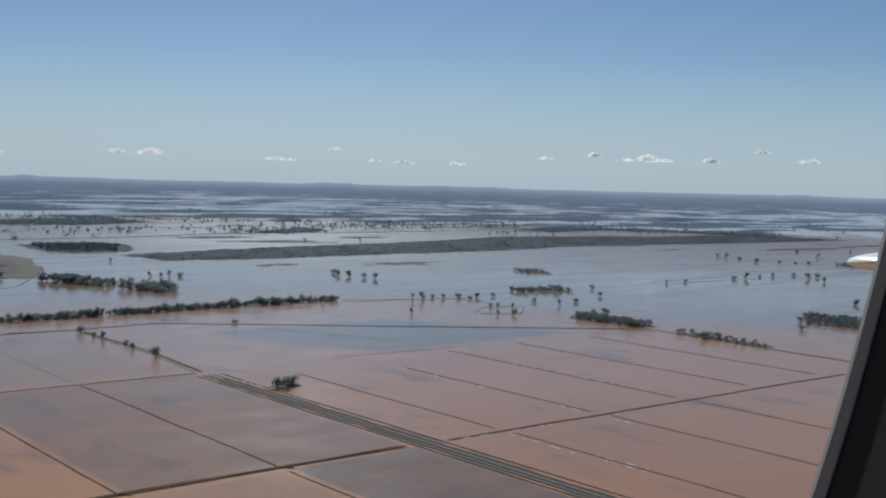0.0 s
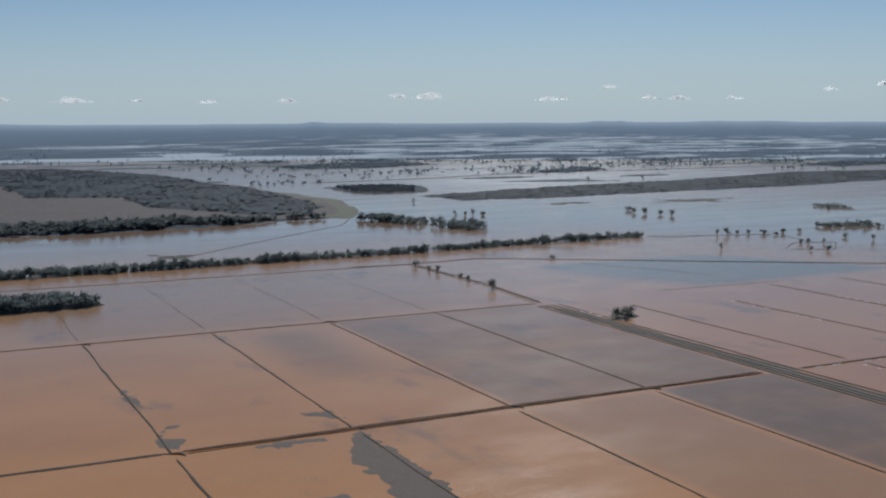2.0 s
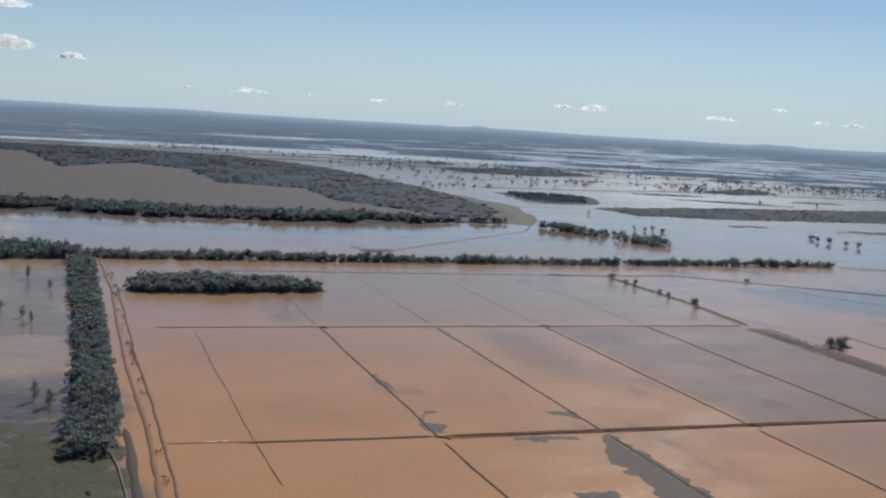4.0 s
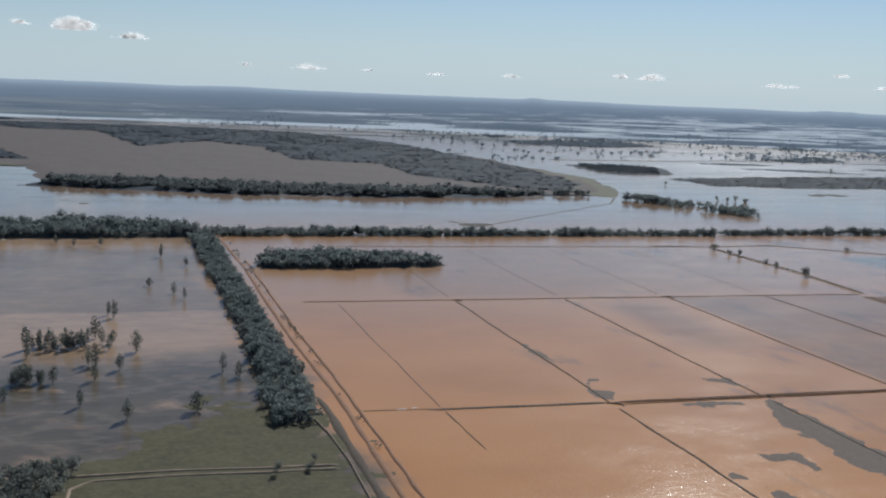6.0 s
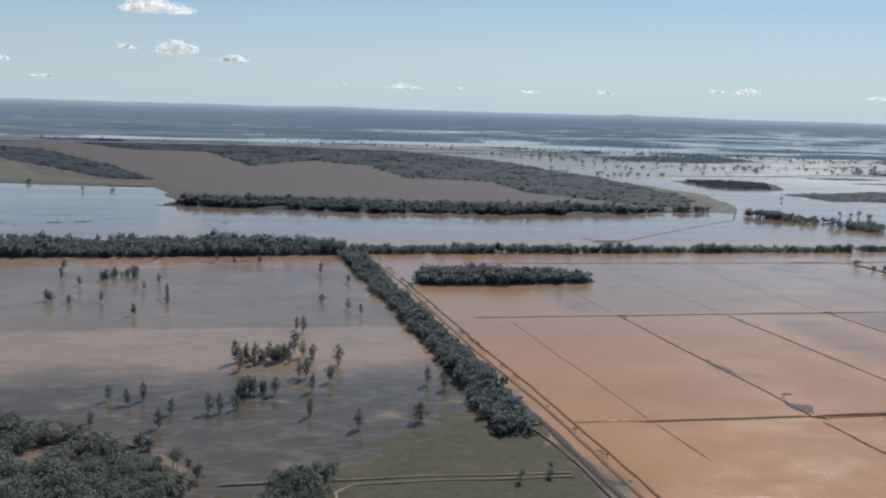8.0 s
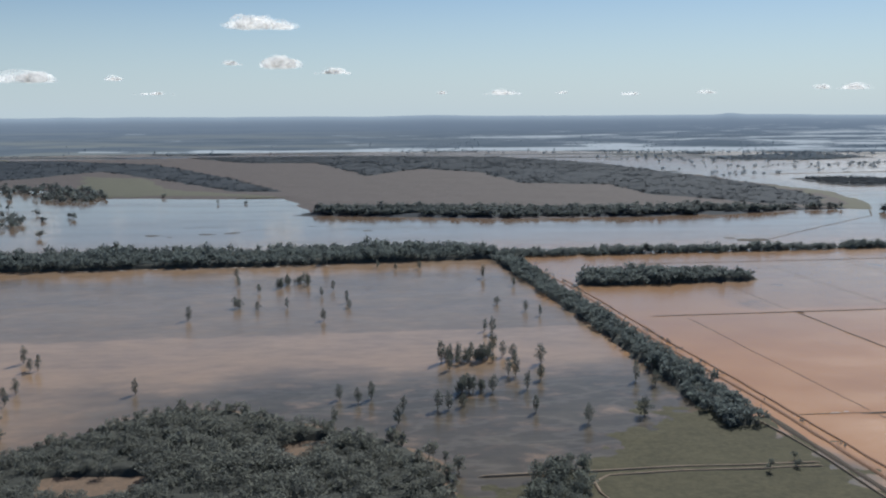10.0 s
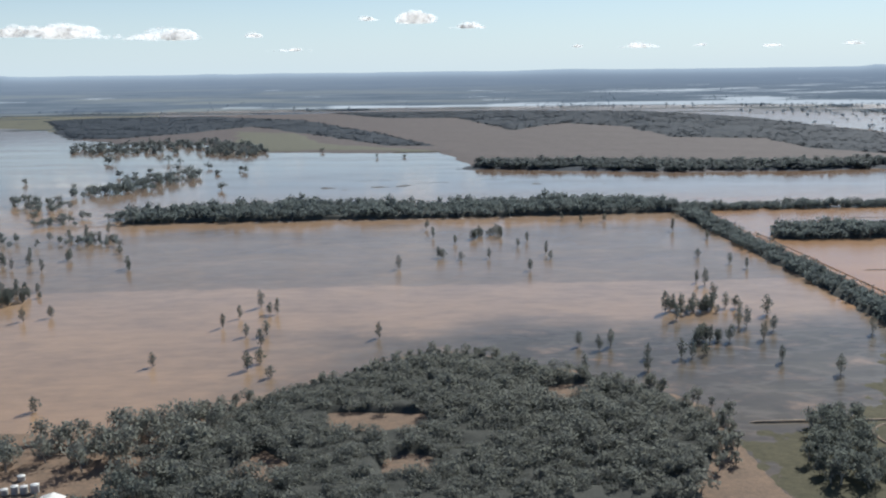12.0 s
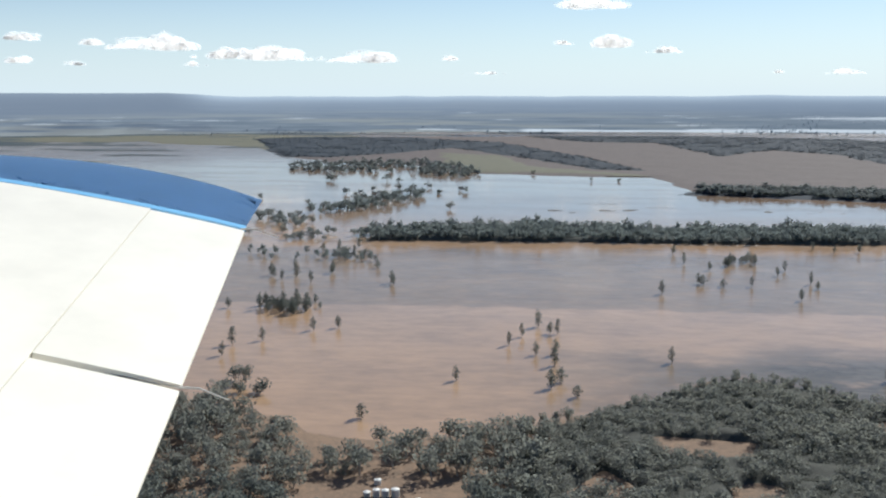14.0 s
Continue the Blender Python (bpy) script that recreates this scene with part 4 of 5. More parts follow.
for k, poly in enumerate(([(-276, 672), (-262, 682), (-238, 678), (-236, 660), (-270, 654)], [(-274, 598), (-255, 596), (-252, 583), (-273, 582)], [(-756, 765), (-706, 757), (-700, 738), (-722, 724), (-745, 735)], [(-380, 984), (-340, 1003), (-346, 1028), (-374, 1012)])):
    stand(PINES, scatter(poly, 6.4, 140 + k, 0.15, 12), 0.6, 1.15, 0.0, "dark cypress pine in a crowded cluster in shallow water", "pines in a cluster")
stand(GUMS, WEST_GUMS, 1.0, 1.6, -1.3, "rounded gum tree up to its trunk in water", "gums in the western flood", 0.35)
stand(GUMS, EAST_GUMS, 0.8, 1.25, -1.2, "rounded gum tree beside a flooded bank", "gums along the banks", 0.35)
stand(GUMS, FAR_GUMS, 0.9, 1.5, -1.8, "distant gum tree surrounded by open flood water", "gums in open water", 0.35)

NEAR_WOOD = [(-860, 345), (-850, 450), (-722, 490), (-684, 492), (-646, 452), (-596, 440), (-546, 468), (-500, 505), (-481, 525), (-434, 568), (-402, 562), (-352, 520),
             (-318, 490), (-290, 450), (-305, 395), (-320, 345)]
near = scatter(NEAR_WOOD, 5.5, 5, 0.08, 15)
# clearings of bare ground in the wood, and the yard round the shed
CLEARINGS = [[(-479, 466), (-452, 466), (-434, 462), (-434, 440), (-456, 436), (-478, 440)], [(-518, 390), (-503, 418), (-492, 402), (-494, 380), (-516, 380)],
             [(-452, 402), (-440, 412), (-429, 401), (-434, 384), (-452, 384)], [(-379, 492), (-365, 504), (-350, 506), (-352, 482), (-376, 470)],
             [(-332, 366), (-323, 378), (-300, 372), (-300, 350), (-332, 350)], [(-620, 395), (-560, 395), (-560, 352), (-620, 352)], [(-640, 440), (-612, 446), (-606, 425), (-634, 420)]]
for poly in CLEARINGS:
    near = near[edge_distance(near[:, 0], near[:, 1], poly) + 2.5 * rough2d(near[:, 0], near[:, 1], 9, 3) < 0]
near = near[np.argsort(near[:, 1])]
undergrowth([(-532, 340), (-538, 400), (-522, 470), *NEAR_WOOD[7:13], (-302, 440), (-318, 395), (-335, 340)], 3.4, BRUSH, 2.5, 3.0, CLEARINGS, 25, 0.9)
open_end = scatter([(-860, 335), (-850, 450), (-722, 490), (-684, 492), (-646, 452), (-596, 440), (-546, 468), (-525, 460), (-535, 335)], 9.2, 6, 0.22, 18)
for poly in CLEARINGS:
    open_end = open_end[edge_distance(open_end[:, 0], open_end[:, 1], poly) < -3]
open_end = open_end[np.argsort(open_end[:, 1])]
stand(GUMS, open_end[:130], 0.9, 1.5, 0.3, "broad leafy gum tree in open woodland on orange earth", "gums of the near wood")
NEAR_SHAPES = [gum_shape(s, h, w, 250, 0.5, 20, skirt=False) for s, h, w in ((41, 10, 10), (42, 9, 9), (43, 11, 10), (44, 8, 9))]
far_part = near[near[:, 0] > -540]
depth = edge_distance(far_part[:, 0], far_part[:, 1], NEAR_WOOD)
wood("near_wood", NEAR_SHAPES, far_part[depth > 14], 0.6, 1.25, NEAR_LEAF, "dense dark green gum wood at the water's edge", 3, z=0.4, squat=0.78)
wood("open_wood", [gum_shape(s, h, w, 300, 0.48) for s, h, w in ((51, 10, 9), (52, 9, 8), (53, 11, 8.5))], open_end[130:], 0.9, 1.5, NEAR_LEAF, "open gum woodland with orange earth between the trees", 15, z=0.3, squat=1.0)
edge = far_part[depth <= 14]
edge = edge[np.random.RandomState(4).uniform(0, 1, len(edge)) < 0.62]
EDGE_SHAPES = [gum_shape(s, h, w, 260, 0.5) for s, h, w in ((45, 11, 7), (46, 10, 6), (47, 12, 8))]
wood("near_wood_edge", EDGE_SHAPES, edge, 0.55, 0.95, NEAR_LEAF, "open row of pale-stemmed gums along the wood's edge", 13, z=0.2, squat=1.05)
stand(GUMS, scatter([(-262, 440), (-244, 449), (-235, 440), (-243, 415), (-246, 395), (-262, 360), (-288, 362), (-274, 408)], 7.0, 9), 0.75, 1.15, 0.3, "leafy gum tree at a paddock corner", "gums at the paddock corner")
stand(GUMS, [(-156, 429), (-142, 431), (-138, 442)], 0.45, 0.6, 0.3, "small round gum beside a wheel track", "gums by the wheel track")
for ob in GUMS + PINES:
    remove_model(ob)

# ---- belts and far woods ----
BELT_SHAPES = [gum_shape(s, h, w, 112, 0.8, 4) for s, h, w in ((61, 9, 8), (62, 10, 9), (63, 8, 7.5), (64, 11, 8))]
SCRUB_SHAPES = [gum_shape(s, h, w, 34, 1.6, 4, True) for s, h, w in ((75, 7, 9), (76, 8, 10), (77, 6, 9))]
FAR_SHAPES = [gum_shape(s, h, w, 46, 1.7, 4, True) for s, h, w in ((71, 8, 9), (72, 9, 10), (73, 7, 9), (74, 10, 9))]
ROADSIDE = [(-146, 495), (-128, 500), (-120, 560), (-121, 1140), (-146, 1150), (-142, 800), (-144, 600)]
COPSE = [(-98, 965), (-88, 950), (-15, 950), (60, 952), (76, 960), (70, 985), (20, 1010), (-80, 1015)]
CHANNEL = [(-140, 1158), (130, 1160), (420, 1163), (730, 1178), (812, 1180), (800, 1192), (420, 1182), (130, 1178), (-140, 1190)]
RIVERSIDE = [(-738, 1130), (-620, 1132), (-380, 1136), (-130, 1150), (-130, 1200), (-240, 1245), (-400, 1230), (-560, 1250), (-700, 1210), (-738, 1180)]
for k, (poly, high) in enumerate(((ROADSIDE, 3.0), (COPSE, 4.6), (RIVERSIDE, 4.2))):
    undergrowth(poly, high, BRUSH, 3.0, 2.0, (), 26 + k)
wood("roadside_trees", BELT_SHAPES, scatter(ROADSIDE, 5.2, 81), 0.7, 1.1, BELT_LEAF,
     "continuous belt of gum trees along a dirt track", 4)
shrubs = scatter([(-107, 430), (-103, 430), (-104, 700), (-107, 1100), (-112, 1100), (-109, 700)], 2.6, 95, 0.8, 14)
wood("roadside_shrubs", BELT_SHAPES, shrubs, 0.1, 0.22, BELT_LEAF, "low dark shrubs dotted along a dirt track", 14, category="shrubs", z=0.3)
wood("copse", BELT_SHAPES, scatter(COPSE, 7.0, 82), 1.05, 1.6, BELT_LEAF,
     "rounded copse of gum trees standing in muddy water", 5, z=-0.8)
wood("channel_trees", BELT_SHAPES, scatter(CHANNEL, 5.0, 83, 0.05, 26), 0.65, 1.15, BELT_LEAF,
     "long row of trees along a drowned channel", 6, squat=1.0, z=-1.6)
wood("river_trees", BELT_SHAPES, scatter(RIVERSIDE, 7.8, 84, 0.1, 60), 0.8, 1.5, BELT_LEAF,
     "broad belt of river gums beyond the paddock", 7, squat=1.05)
wood("river_trees", BELT_SHAPES, scatter([(-1250, 1080), (-740, 1118), (-738, 1180), (-1000, 1190), (-1250, 1150)], 10.0, 85, 0.68, 30), 0.8, 1.2, BELT_LEAF,
     "thinning gums along the river bank", 8)
wood("river_trees", BELT_SHAPES, scatter([(-880, 1370), (-800, 1390), (-735, 1640), (-775, 1690), (-850, 1470)], 14.0, 86, 0.5, 30), 0.9, 1.5, BELT_LEAF, "scattered gums in the flooded river bend", 9, squat=1.1)
wood("river_trees", BELT_SHAPES, scatter([(-935, 1300), (-845, 1215), (-825, 1255), (-900, 1345)], 15.0, 88, 0.45, 25), 0.8, 1.4, BELT_LEAF, "scattered gums in the flooded river bend", 11, squat=1.1)
wood("drowned_trees", BELT_SHAPES, scatter([(-850, 1025), (-728, 1022), (-700, 975), (-805, 980)], 12.0, 89, 0.4, 25), 0.5, 0.95, BELT_LEAF, "loose clump of drowned trees in muddy water", 12, squat=1.2)
wood("spit_trees", BELT_SHAPES, scatter([(560, 1600), (590, 1540), (610, 1480), (640, 1400), (660, 1350), (690, 1380), (690, 1440), (660, 1510), (620, 1600)], 9.0, 87, 0.24, 34), 1.0, 1.7, BELT_LEAF,
     "drowned spit of gum trees off the island", 10, z=-1.6)
for k, (name, poly, gap, label) in enumerate((
        ("bank_trees", [(950, 890), (992, 920), (1005, 850), (985, 790), (965, 800)], 7, "low trees crowded on a flooded bank"),
        ("bank_trees", [(956, 748), (975, 740), (978, 690), (968, 625), (952, 630)], 8, "low trees crowded on a flooded bank"),
        ("islet_trees", [(1117, 1157), (1195, 1119), (1215, 1160), (1130, 1190)], 8, "low trees on a small flooded islet"),
        ("islet_trees", [(1367, 1396), (1413, 1377), (1440, 1440), (1390, 1450)], 9, "low trees on a small flooded islet"),
        ("islet_trees", [(1166, 711), (1183, 645), (1270, 690), (1278, 777)], 8, "dense thicket standing in the flood"),
        ("islet_trees", [(2177, 1268), (2160, 1210), (2300, 1210), (2320, 1270)], 10, "dense thicket standing in the flood"))):
    land("islet_ground", poly, MUD, "low dark ground under crowded trees", 0.8, 5, 6, 30, 0.0, 170 + k, 0.05)
    wood(name, BELT_SHAPES, scatter(poly, gap, 90 + k, 0.2, 20), 0.5, 0.9, BELT_LEAF, label, 20 + k)
for k, (name, poly, gap, lo, hi, clear, label) in enumerate((
        ("island_wood", BACK_WOOD, 19, 1.15, 1.6, 0.0, "dark closed woodland across the island"), ("island_shore_wood", FRONT_WOOD, 10.0, 1.15, 1.7, 0.15, "dark wood along the island's shore"),
        ("island_wood", LEFT_WOOD, 16.9, 1.0, 1.4, 0.1, "dark closed woodland across the island"), ("shore_wood", SHORE_WOOD, 23, 1.1, 1.8, 0.4, "patchy gums along the flooded shore"), ("long_island_scrub", LONG_ISLE, 16.8, 0.9, 1.25, 0.0, "dark scrub covering a long low island"),
        ("small_island_wood", CLUMP_ISLE, 11, 0.8, 1.1, 0.0, "dark trees covering a small island"),
        ("drowned_trees", [(700, 2500), (900, 2450), (1500, 2650), (2100, 2680), (2700, 2700), (2300, 3050), (1400, 3100), (900, 3000), (650, 2850)], 44, 0.7, 1.4, 0.64, "drowned trees dotted over far flood water"),
        ("drowned_trees", [(900, 3000), (2800, 2700), (3300, 2700), (2600, 3400), (1200, 3950), (600, 3700)], 64, 0.8, 1.5, 0.58, "drowned trees dotted over far flood water"),
        ("drowned_trees", [(1700, 2500), (2300, 2450), (3000, 2350), (3400, 2000), (3300, 2500), (2700, 2650)], 50, 0.8, 1.5, 0.6, "drowned trees dotted over far flood water"),
        ("drowned_trees", [(-1500, 1500), (-950, 1450), (-700, 1550), (-620, 1900), (-800, 2050), (-1300, 2200)], 62, 1.0, 1.6, 0.72, "drowned trees dotted over the flooded river flats"))):
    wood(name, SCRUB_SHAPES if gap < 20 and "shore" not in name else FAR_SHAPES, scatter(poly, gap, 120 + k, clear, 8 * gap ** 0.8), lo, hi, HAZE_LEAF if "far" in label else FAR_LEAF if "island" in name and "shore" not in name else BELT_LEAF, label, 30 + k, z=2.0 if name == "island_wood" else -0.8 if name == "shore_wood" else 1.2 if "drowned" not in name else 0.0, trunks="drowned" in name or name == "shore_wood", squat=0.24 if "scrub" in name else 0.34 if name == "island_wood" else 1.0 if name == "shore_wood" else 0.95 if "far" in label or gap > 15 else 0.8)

# trees and thickets standing in the lakes towards the skyline
for k, (near_r, far_r, a0, a1, gap, clear, lo, hi) in enumerate(((4100, 4420, 4, 62, 48, 0.7, 0.7, 1.3), (4400, 4520, 2, 62, 30, 0.64, 0.5, 1.0), (4520, 4640, 8, 60, 30, 0.68, 0.35, 0.7), (4200, 4500, -26, 2, 44, 0.72, 0.5, 1.0))):
    arc = np.radians(np.linspace(a0, a1, 24))
    ring = [(CENTRE[0] + near_r * math.sin(a), near_r * math.cos(a)) for a in arc] + [(CENTRE[0] + far_r * math.sin(a), far_r * math.cos(a)) for a in arc[::-1]]
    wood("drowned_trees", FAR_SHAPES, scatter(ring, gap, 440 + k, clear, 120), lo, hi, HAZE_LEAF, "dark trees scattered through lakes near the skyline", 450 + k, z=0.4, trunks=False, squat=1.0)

for k, poly in enumerate(FAR_ISLES):
    land("far_island", poly, SCRUB_FLOOR, "dark wooded island far across the flood", 1.6, 14, 14, 80, 0.5, 400 + k)
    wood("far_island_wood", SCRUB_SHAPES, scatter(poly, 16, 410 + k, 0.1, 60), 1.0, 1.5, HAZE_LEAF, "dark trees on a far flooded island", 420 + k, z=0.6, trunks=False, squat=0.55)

# ---- the farm shed and its water tanks ----
def box(bm, size, m):
    return bmesh.ops.create_cube(bm, size=1.0, matrix=m @ Matrix.Diagonal((*size, 1)))


def sheet_metal(name, colour, pitch=0.6):
    n = Nodes(name)
    stain = n.noise(2.5, 5, 0.6)
    n.bsdf.inputs["Metallic"].default_value = 0.15
    wave = n.add("TexWave", Scale=1.0 / pitch)
    n.link(n.place(), wave.inputs["Vector"])
    dull = tuple(c * 0.75 for c in colour)
    return n.done(n.ramp(stain, [(0.3, dull), (0.6, colour)]), 0.45, wave.outputs["Fac"], 0.25, 0.03, 0.5)


ROOF_TIN = sheet_metal("roof_tin", (0.78, 0.77, 0.73))
WALL_TIN = sheet_metal("wall_tin", (0.30, 0.31, 0.33))
TANK_TIN = sheet_metal("tank_tin", (0.62, 0.62, 0.60), 0.25)
TANK_LID = earth_material("tank_lid_paint", (0.72, 0.72, 0.70), (0.84, 0.84, 0.82), 1.5, 0.5)
SHADE_AND_WHEEL = earth_material("doorway_shade_and_wheel", (0.03, 0.03, 0.03), (0.06, 0.055, 0.05), 1.0)
JUNK = earth_material("rusty_junk", (0.10, 0.06, 0.045), (0.28, 0.2, 0.16), 0.8)
WHITE_PAINT = earth_material("white_enamel", (0.76, 0.76, 0.74), (0.82, 0.82, 0.80), 3.0, 0.4)


def shed():
    root = tagged(new("farm_shed"), "pale tin farm shed with a gabled roof on bare earth", "shed")
    root.matrix_world = pose(-575, 359.5, 0.75, 0, 0, -7)
    w, d, h, r = 9.2, 11.0, 3.3, 1.5
    for name, sx, sy, px, py in (("side_wall", 0.12, d, -w / 2, 0), ("side_wall", 0.12, d, w / 2, 0), ("back_wall", w - 0.12, 0.12, 0, d / 2 - 0.06)):
        bm = bmesh.new()
        box(bm, (sx, sy, h), pose(px, py, h / 2))
        part(name, bm, WALL_TIN, root)
    bm = bmesh.new()
    for a in (-1, 1):
        box(bm, (1.5, 0.12, h), pose(a * (w / 2 - 0.85), -d / 2 + 0.06, h / 2))
    tri = [bm.verts.new((x, -d / 2 + 0.06 + t, z)) for t in (-0.06, 0.06) for x, z in ((-w / 2, h - 0.35), (w / 2, h - 0.35), (w / 2, h), (0, h + r), (-w / 2, h))]
    bm.faces.new(tri[:5])
    bm.faces.new(tri[5:][::-1])
    for i in range(5):
        bm.faces.new((tri[(i + 1) % 5], tri[i], tri[i + 5], tri[(i + 1) % 5 + 5]))
    part("front_wall", bm, WALL_TIN, root, "grey tin gable over a wide doorway")
    slope = math.hypot(w / 2 + 0.3, r)
    for a in (-1, 1):
        bm = bmesh.new()
        box(bm, (slope, d + 0.7, 0.09), pose(a * (w / 4 + 0.12), 0, h + r / 2 + 0.05, 0, a * math.degrees(math.atan2(r, w / 2)), 0))
        part("roof", bm, ROOF_TIN, root, "pale corrugated roof sheet")
    bm = bmesh.new()
    box(bm, (0.5, d + 0.72, 0.1), pose(0, 0, h + r + 0.12))
    part("ridge_cap", bm, ROOF_TIN, root)
    # dark panel stands in for the shade inside the open doorway
    bm = bmesh.new()
    box(bm, (w - 3.4, 0.08, h - 0.4), pose(0, -d / 2 + 0.9, (h - 0.4) / 2))
    part("door", bm, SHADE_AND_WHEEL, root, "dark panel set back under the gable as the doorway's shade")


def tank(x, y, radius, high):
    root = tagged(new("water_tank"), "round pale metal water tank with a domed white lid", "water tank", "tanks by the shed")
    root.matrix_world = pose(x, y, 0.75)
    bm = bmesh.new()
    bmesh.ops.create_cone(bm, cap_ends=True, segments=24, radius1=radius, radius2=radius, depth=high, matrix=pose(0, 0, high / 2))
    wall = part("tank_wall", bm, TANK_TIN, root)
    bm = bmesh.new()
    bmesh.ops.create_cone(bm, cap_ends=True, segments=24, radius1=radius * 1.06, radius2=radius * 0.25, depth=0.45, matrix=pose(0, 0, high + 0.2))
    part("lid", bm, TANK_LID, root, "white domed lid")
    for k in range(3):
        bm = bmesh.new()
        bmesh.ops.create_cone(bm, cap_ends=False, segments=24, radius1=radius * 1.015, radius2=radius * 1.015, depth=0.08, matrix=pose(0, 0, high * (0.2 + 0.3 * k)))
        part("hoop", bm, TANK_TIN, wall)


def junk_heap(x, y, s, white=False):
    root = tagged(new("farm_implement" if not white else "oil_drum"), "rusty farm implement lying on bare earth" if not white else "white steel drum standing on bare earth",
                  "implement" if not white else "drum", "clutter by the shed")
    root.matrix_world = pose(x, y, 0.75, 0, 0, x * 37 % 180)
    if white:
        bm = bmesh.new()
        bmesh.ops.create_cone(bm, cap_ends=True, segments=16, radius1=0.5 * s, radius2=0.5 * s, depth=1.2 * s, matrix=pose(0, 0, 0.6 * s))
        part("drum", bm, WHITE_PAINT, root)
        return
    bm = bmesh.new()
    box(bm, (2.4 * s, 0.25 * s, 0.25 * s), pose(0, 0, 0.75 * s))
    box(bm, (0.25 * s, 1.6 * s, 0.2 * s), pose(0.5 * s, 0, 0.78 * s))
    part("frame", bm, JUNK, root)
    for k in (-1, 1):
        bm = bmesh.new()
        bmesh.ops.create_cone(bm, cap_ends=True, segments=14, radius1=0.6 * s, radius2=0.6 * s, depth=0.25 * s, matrix=pose(0.5 * s, k * 0.85 * s, 0.6 * s, 90))
        part("wheel", bm, SHADE_AND_WHEEL, root)


shed()
for x, y, radius, high in ((-595.0, 390.3, 1.5, 2.3), (-597.0, 377.0, 1.45, 2.0), (-593.2, 377.4, 1.5, 3.0), (-589.6, 377.2, 1.5, 3.0), (-585.6, 377.6, 1.65, 3.4)):
    tank(x, y, radius, high)
for x, y, s, white in ((-568, 366, 1.0, False), (-565, 369, 0.9, False), (-567.5, 359, 0.9, True), (-564.5, 363, 0.8, True), (-554, 362, 0.9, True), (-560, 366, 0.8, False)):
    junk_heap(x, y, s, white)


# ---- clouds low over the skyline ----
def cloud_material(name, clear_share, glow_share):
    n = Nodes(name)
    white = (0.92, 0.92, 0.92)
    # sunlight scattered inside the cloud is put in as its own glow
    n.bsdf.inputs["Emission Color"].default_value = (1.0, 0.96, 0.91, 1)
    n.bsdf.inputs["Emission Strength"].default_value = glow_share
    mat = n.done(white, 1.0, specular=0.0)
    thin, glow, clear, veil = n.add("BsdfTranslucent"), n.add("MixShader", Fac=0.55), n.add("BsdfTransparent"), n.add("MixShader", Fac=clear_share)
    thin.inputs["Color"].default_value = (*white, 1)
    n.link(n.bsdf.outputs[0], glow.inputs[1])
    n.link(thin.outputs[0], glow.inputs[2])
    n.link(n.level(n.noise(42.0, 6, 0.65), 0.34, 0.66, clear_share - 0.3, min(0.985, clear_share + 0.3)), veil.inputs["Fac"])
    n.link(glow.outputs[0], veil.inputs[1])
    n.link(clear.outputs[0], veil.inputs[2])
    n.link(veil.outputs[0], n.tree.nodes["Material Output"].inputs["Surface"])
    mat.cycles.emission_sampling = "NONE"
    return mat


CLOUD, WISP = cloud_material("cloud", 0.74, 0.55), cloud_material("cloud_wisp", 0.91, 0.55)


def puff_shape():
    bm = bmesh.new()
    bmesh.ops.create_icosphere(bm, subdivisions=2, radius=1.0)
    v = np.array([p.co[:] for p in bm.verts])
    f = np.array([[q.index for q in p.verts] for p in bm.faces])
    bm.free()
    return v, f


PUFF = puff_shape()


def cloud(az, el, wide, high, seed, eye_x=-260.0, eye_y=-14.0, far=4650.0, puffs=24):
    """One small fair-weather cumulus: a flat foot and heaped heads."""
    rng = np.random.RandomState(seed)
    v, f = PUFF
    pieces = []
    for k in range(puffs):
        wisp = k % 2
        u = rng.normal() * (0.30 if wisp else 0.21)
        swell = max(0.25, 1 - (abs(u) / 0.6) ** 2) * rng.uniform(0.5, 1.0)
        r = high * swell * (rng.uniform(0.4, 0.7) if wisp else rng.uniform(0.26, 0.5))
        wob = np.array([noise.noise(Vector(p) * 1.5 + Vector((seed * 3.1, k * 1.3, 0))) for p in v])
        wob2 = np.array([noise.noise(Vector(p) * 3.3 + Vector((k * 2.3, seed, 5))) for p in v])
        q = v * (1 + 0.35 * wob + 0.12 * wob2)[:, None] * np.array((r * rng.uniform(1.2, 2.2), r * 1.2, r * (0.8 if wisp else 1)))
        q[:, 2] = np.where(q[:, 2] < -0.35 * r, -0.35 * r + (q[:, 2] + 0.35 * r) * 0.25, q[:, 2])
        pieces.append((q + (u * wide, rng.normal() * high * 0.3, r * 0.35 + swell * high * 0.15 * rng.uniform(0, 1)), f))
    vv, ff = join(pieces)
    me = mesh_of("cloud", vv, ff, [CLOUD, WISP])
    me.polygons.foreach_set("material_index", np.repeat(np.arange(puffs) % 2, len(f)).astype(np.int32))
    ob = new("cloud", me)
    for p in ob.data.polygons:
        p.use_smooth = True
    a = radians(az)
    ob.matrix_world = pose(eye_x - math.sin(a) * far, eye_y + math.cos(a) * far, EYE + far * math.tan(radians(el)), 0, 0, az)
    return tagged(ob, "small white cumulus cloud low over the horizon", "cloud", "clouds along the skyline", "structure")


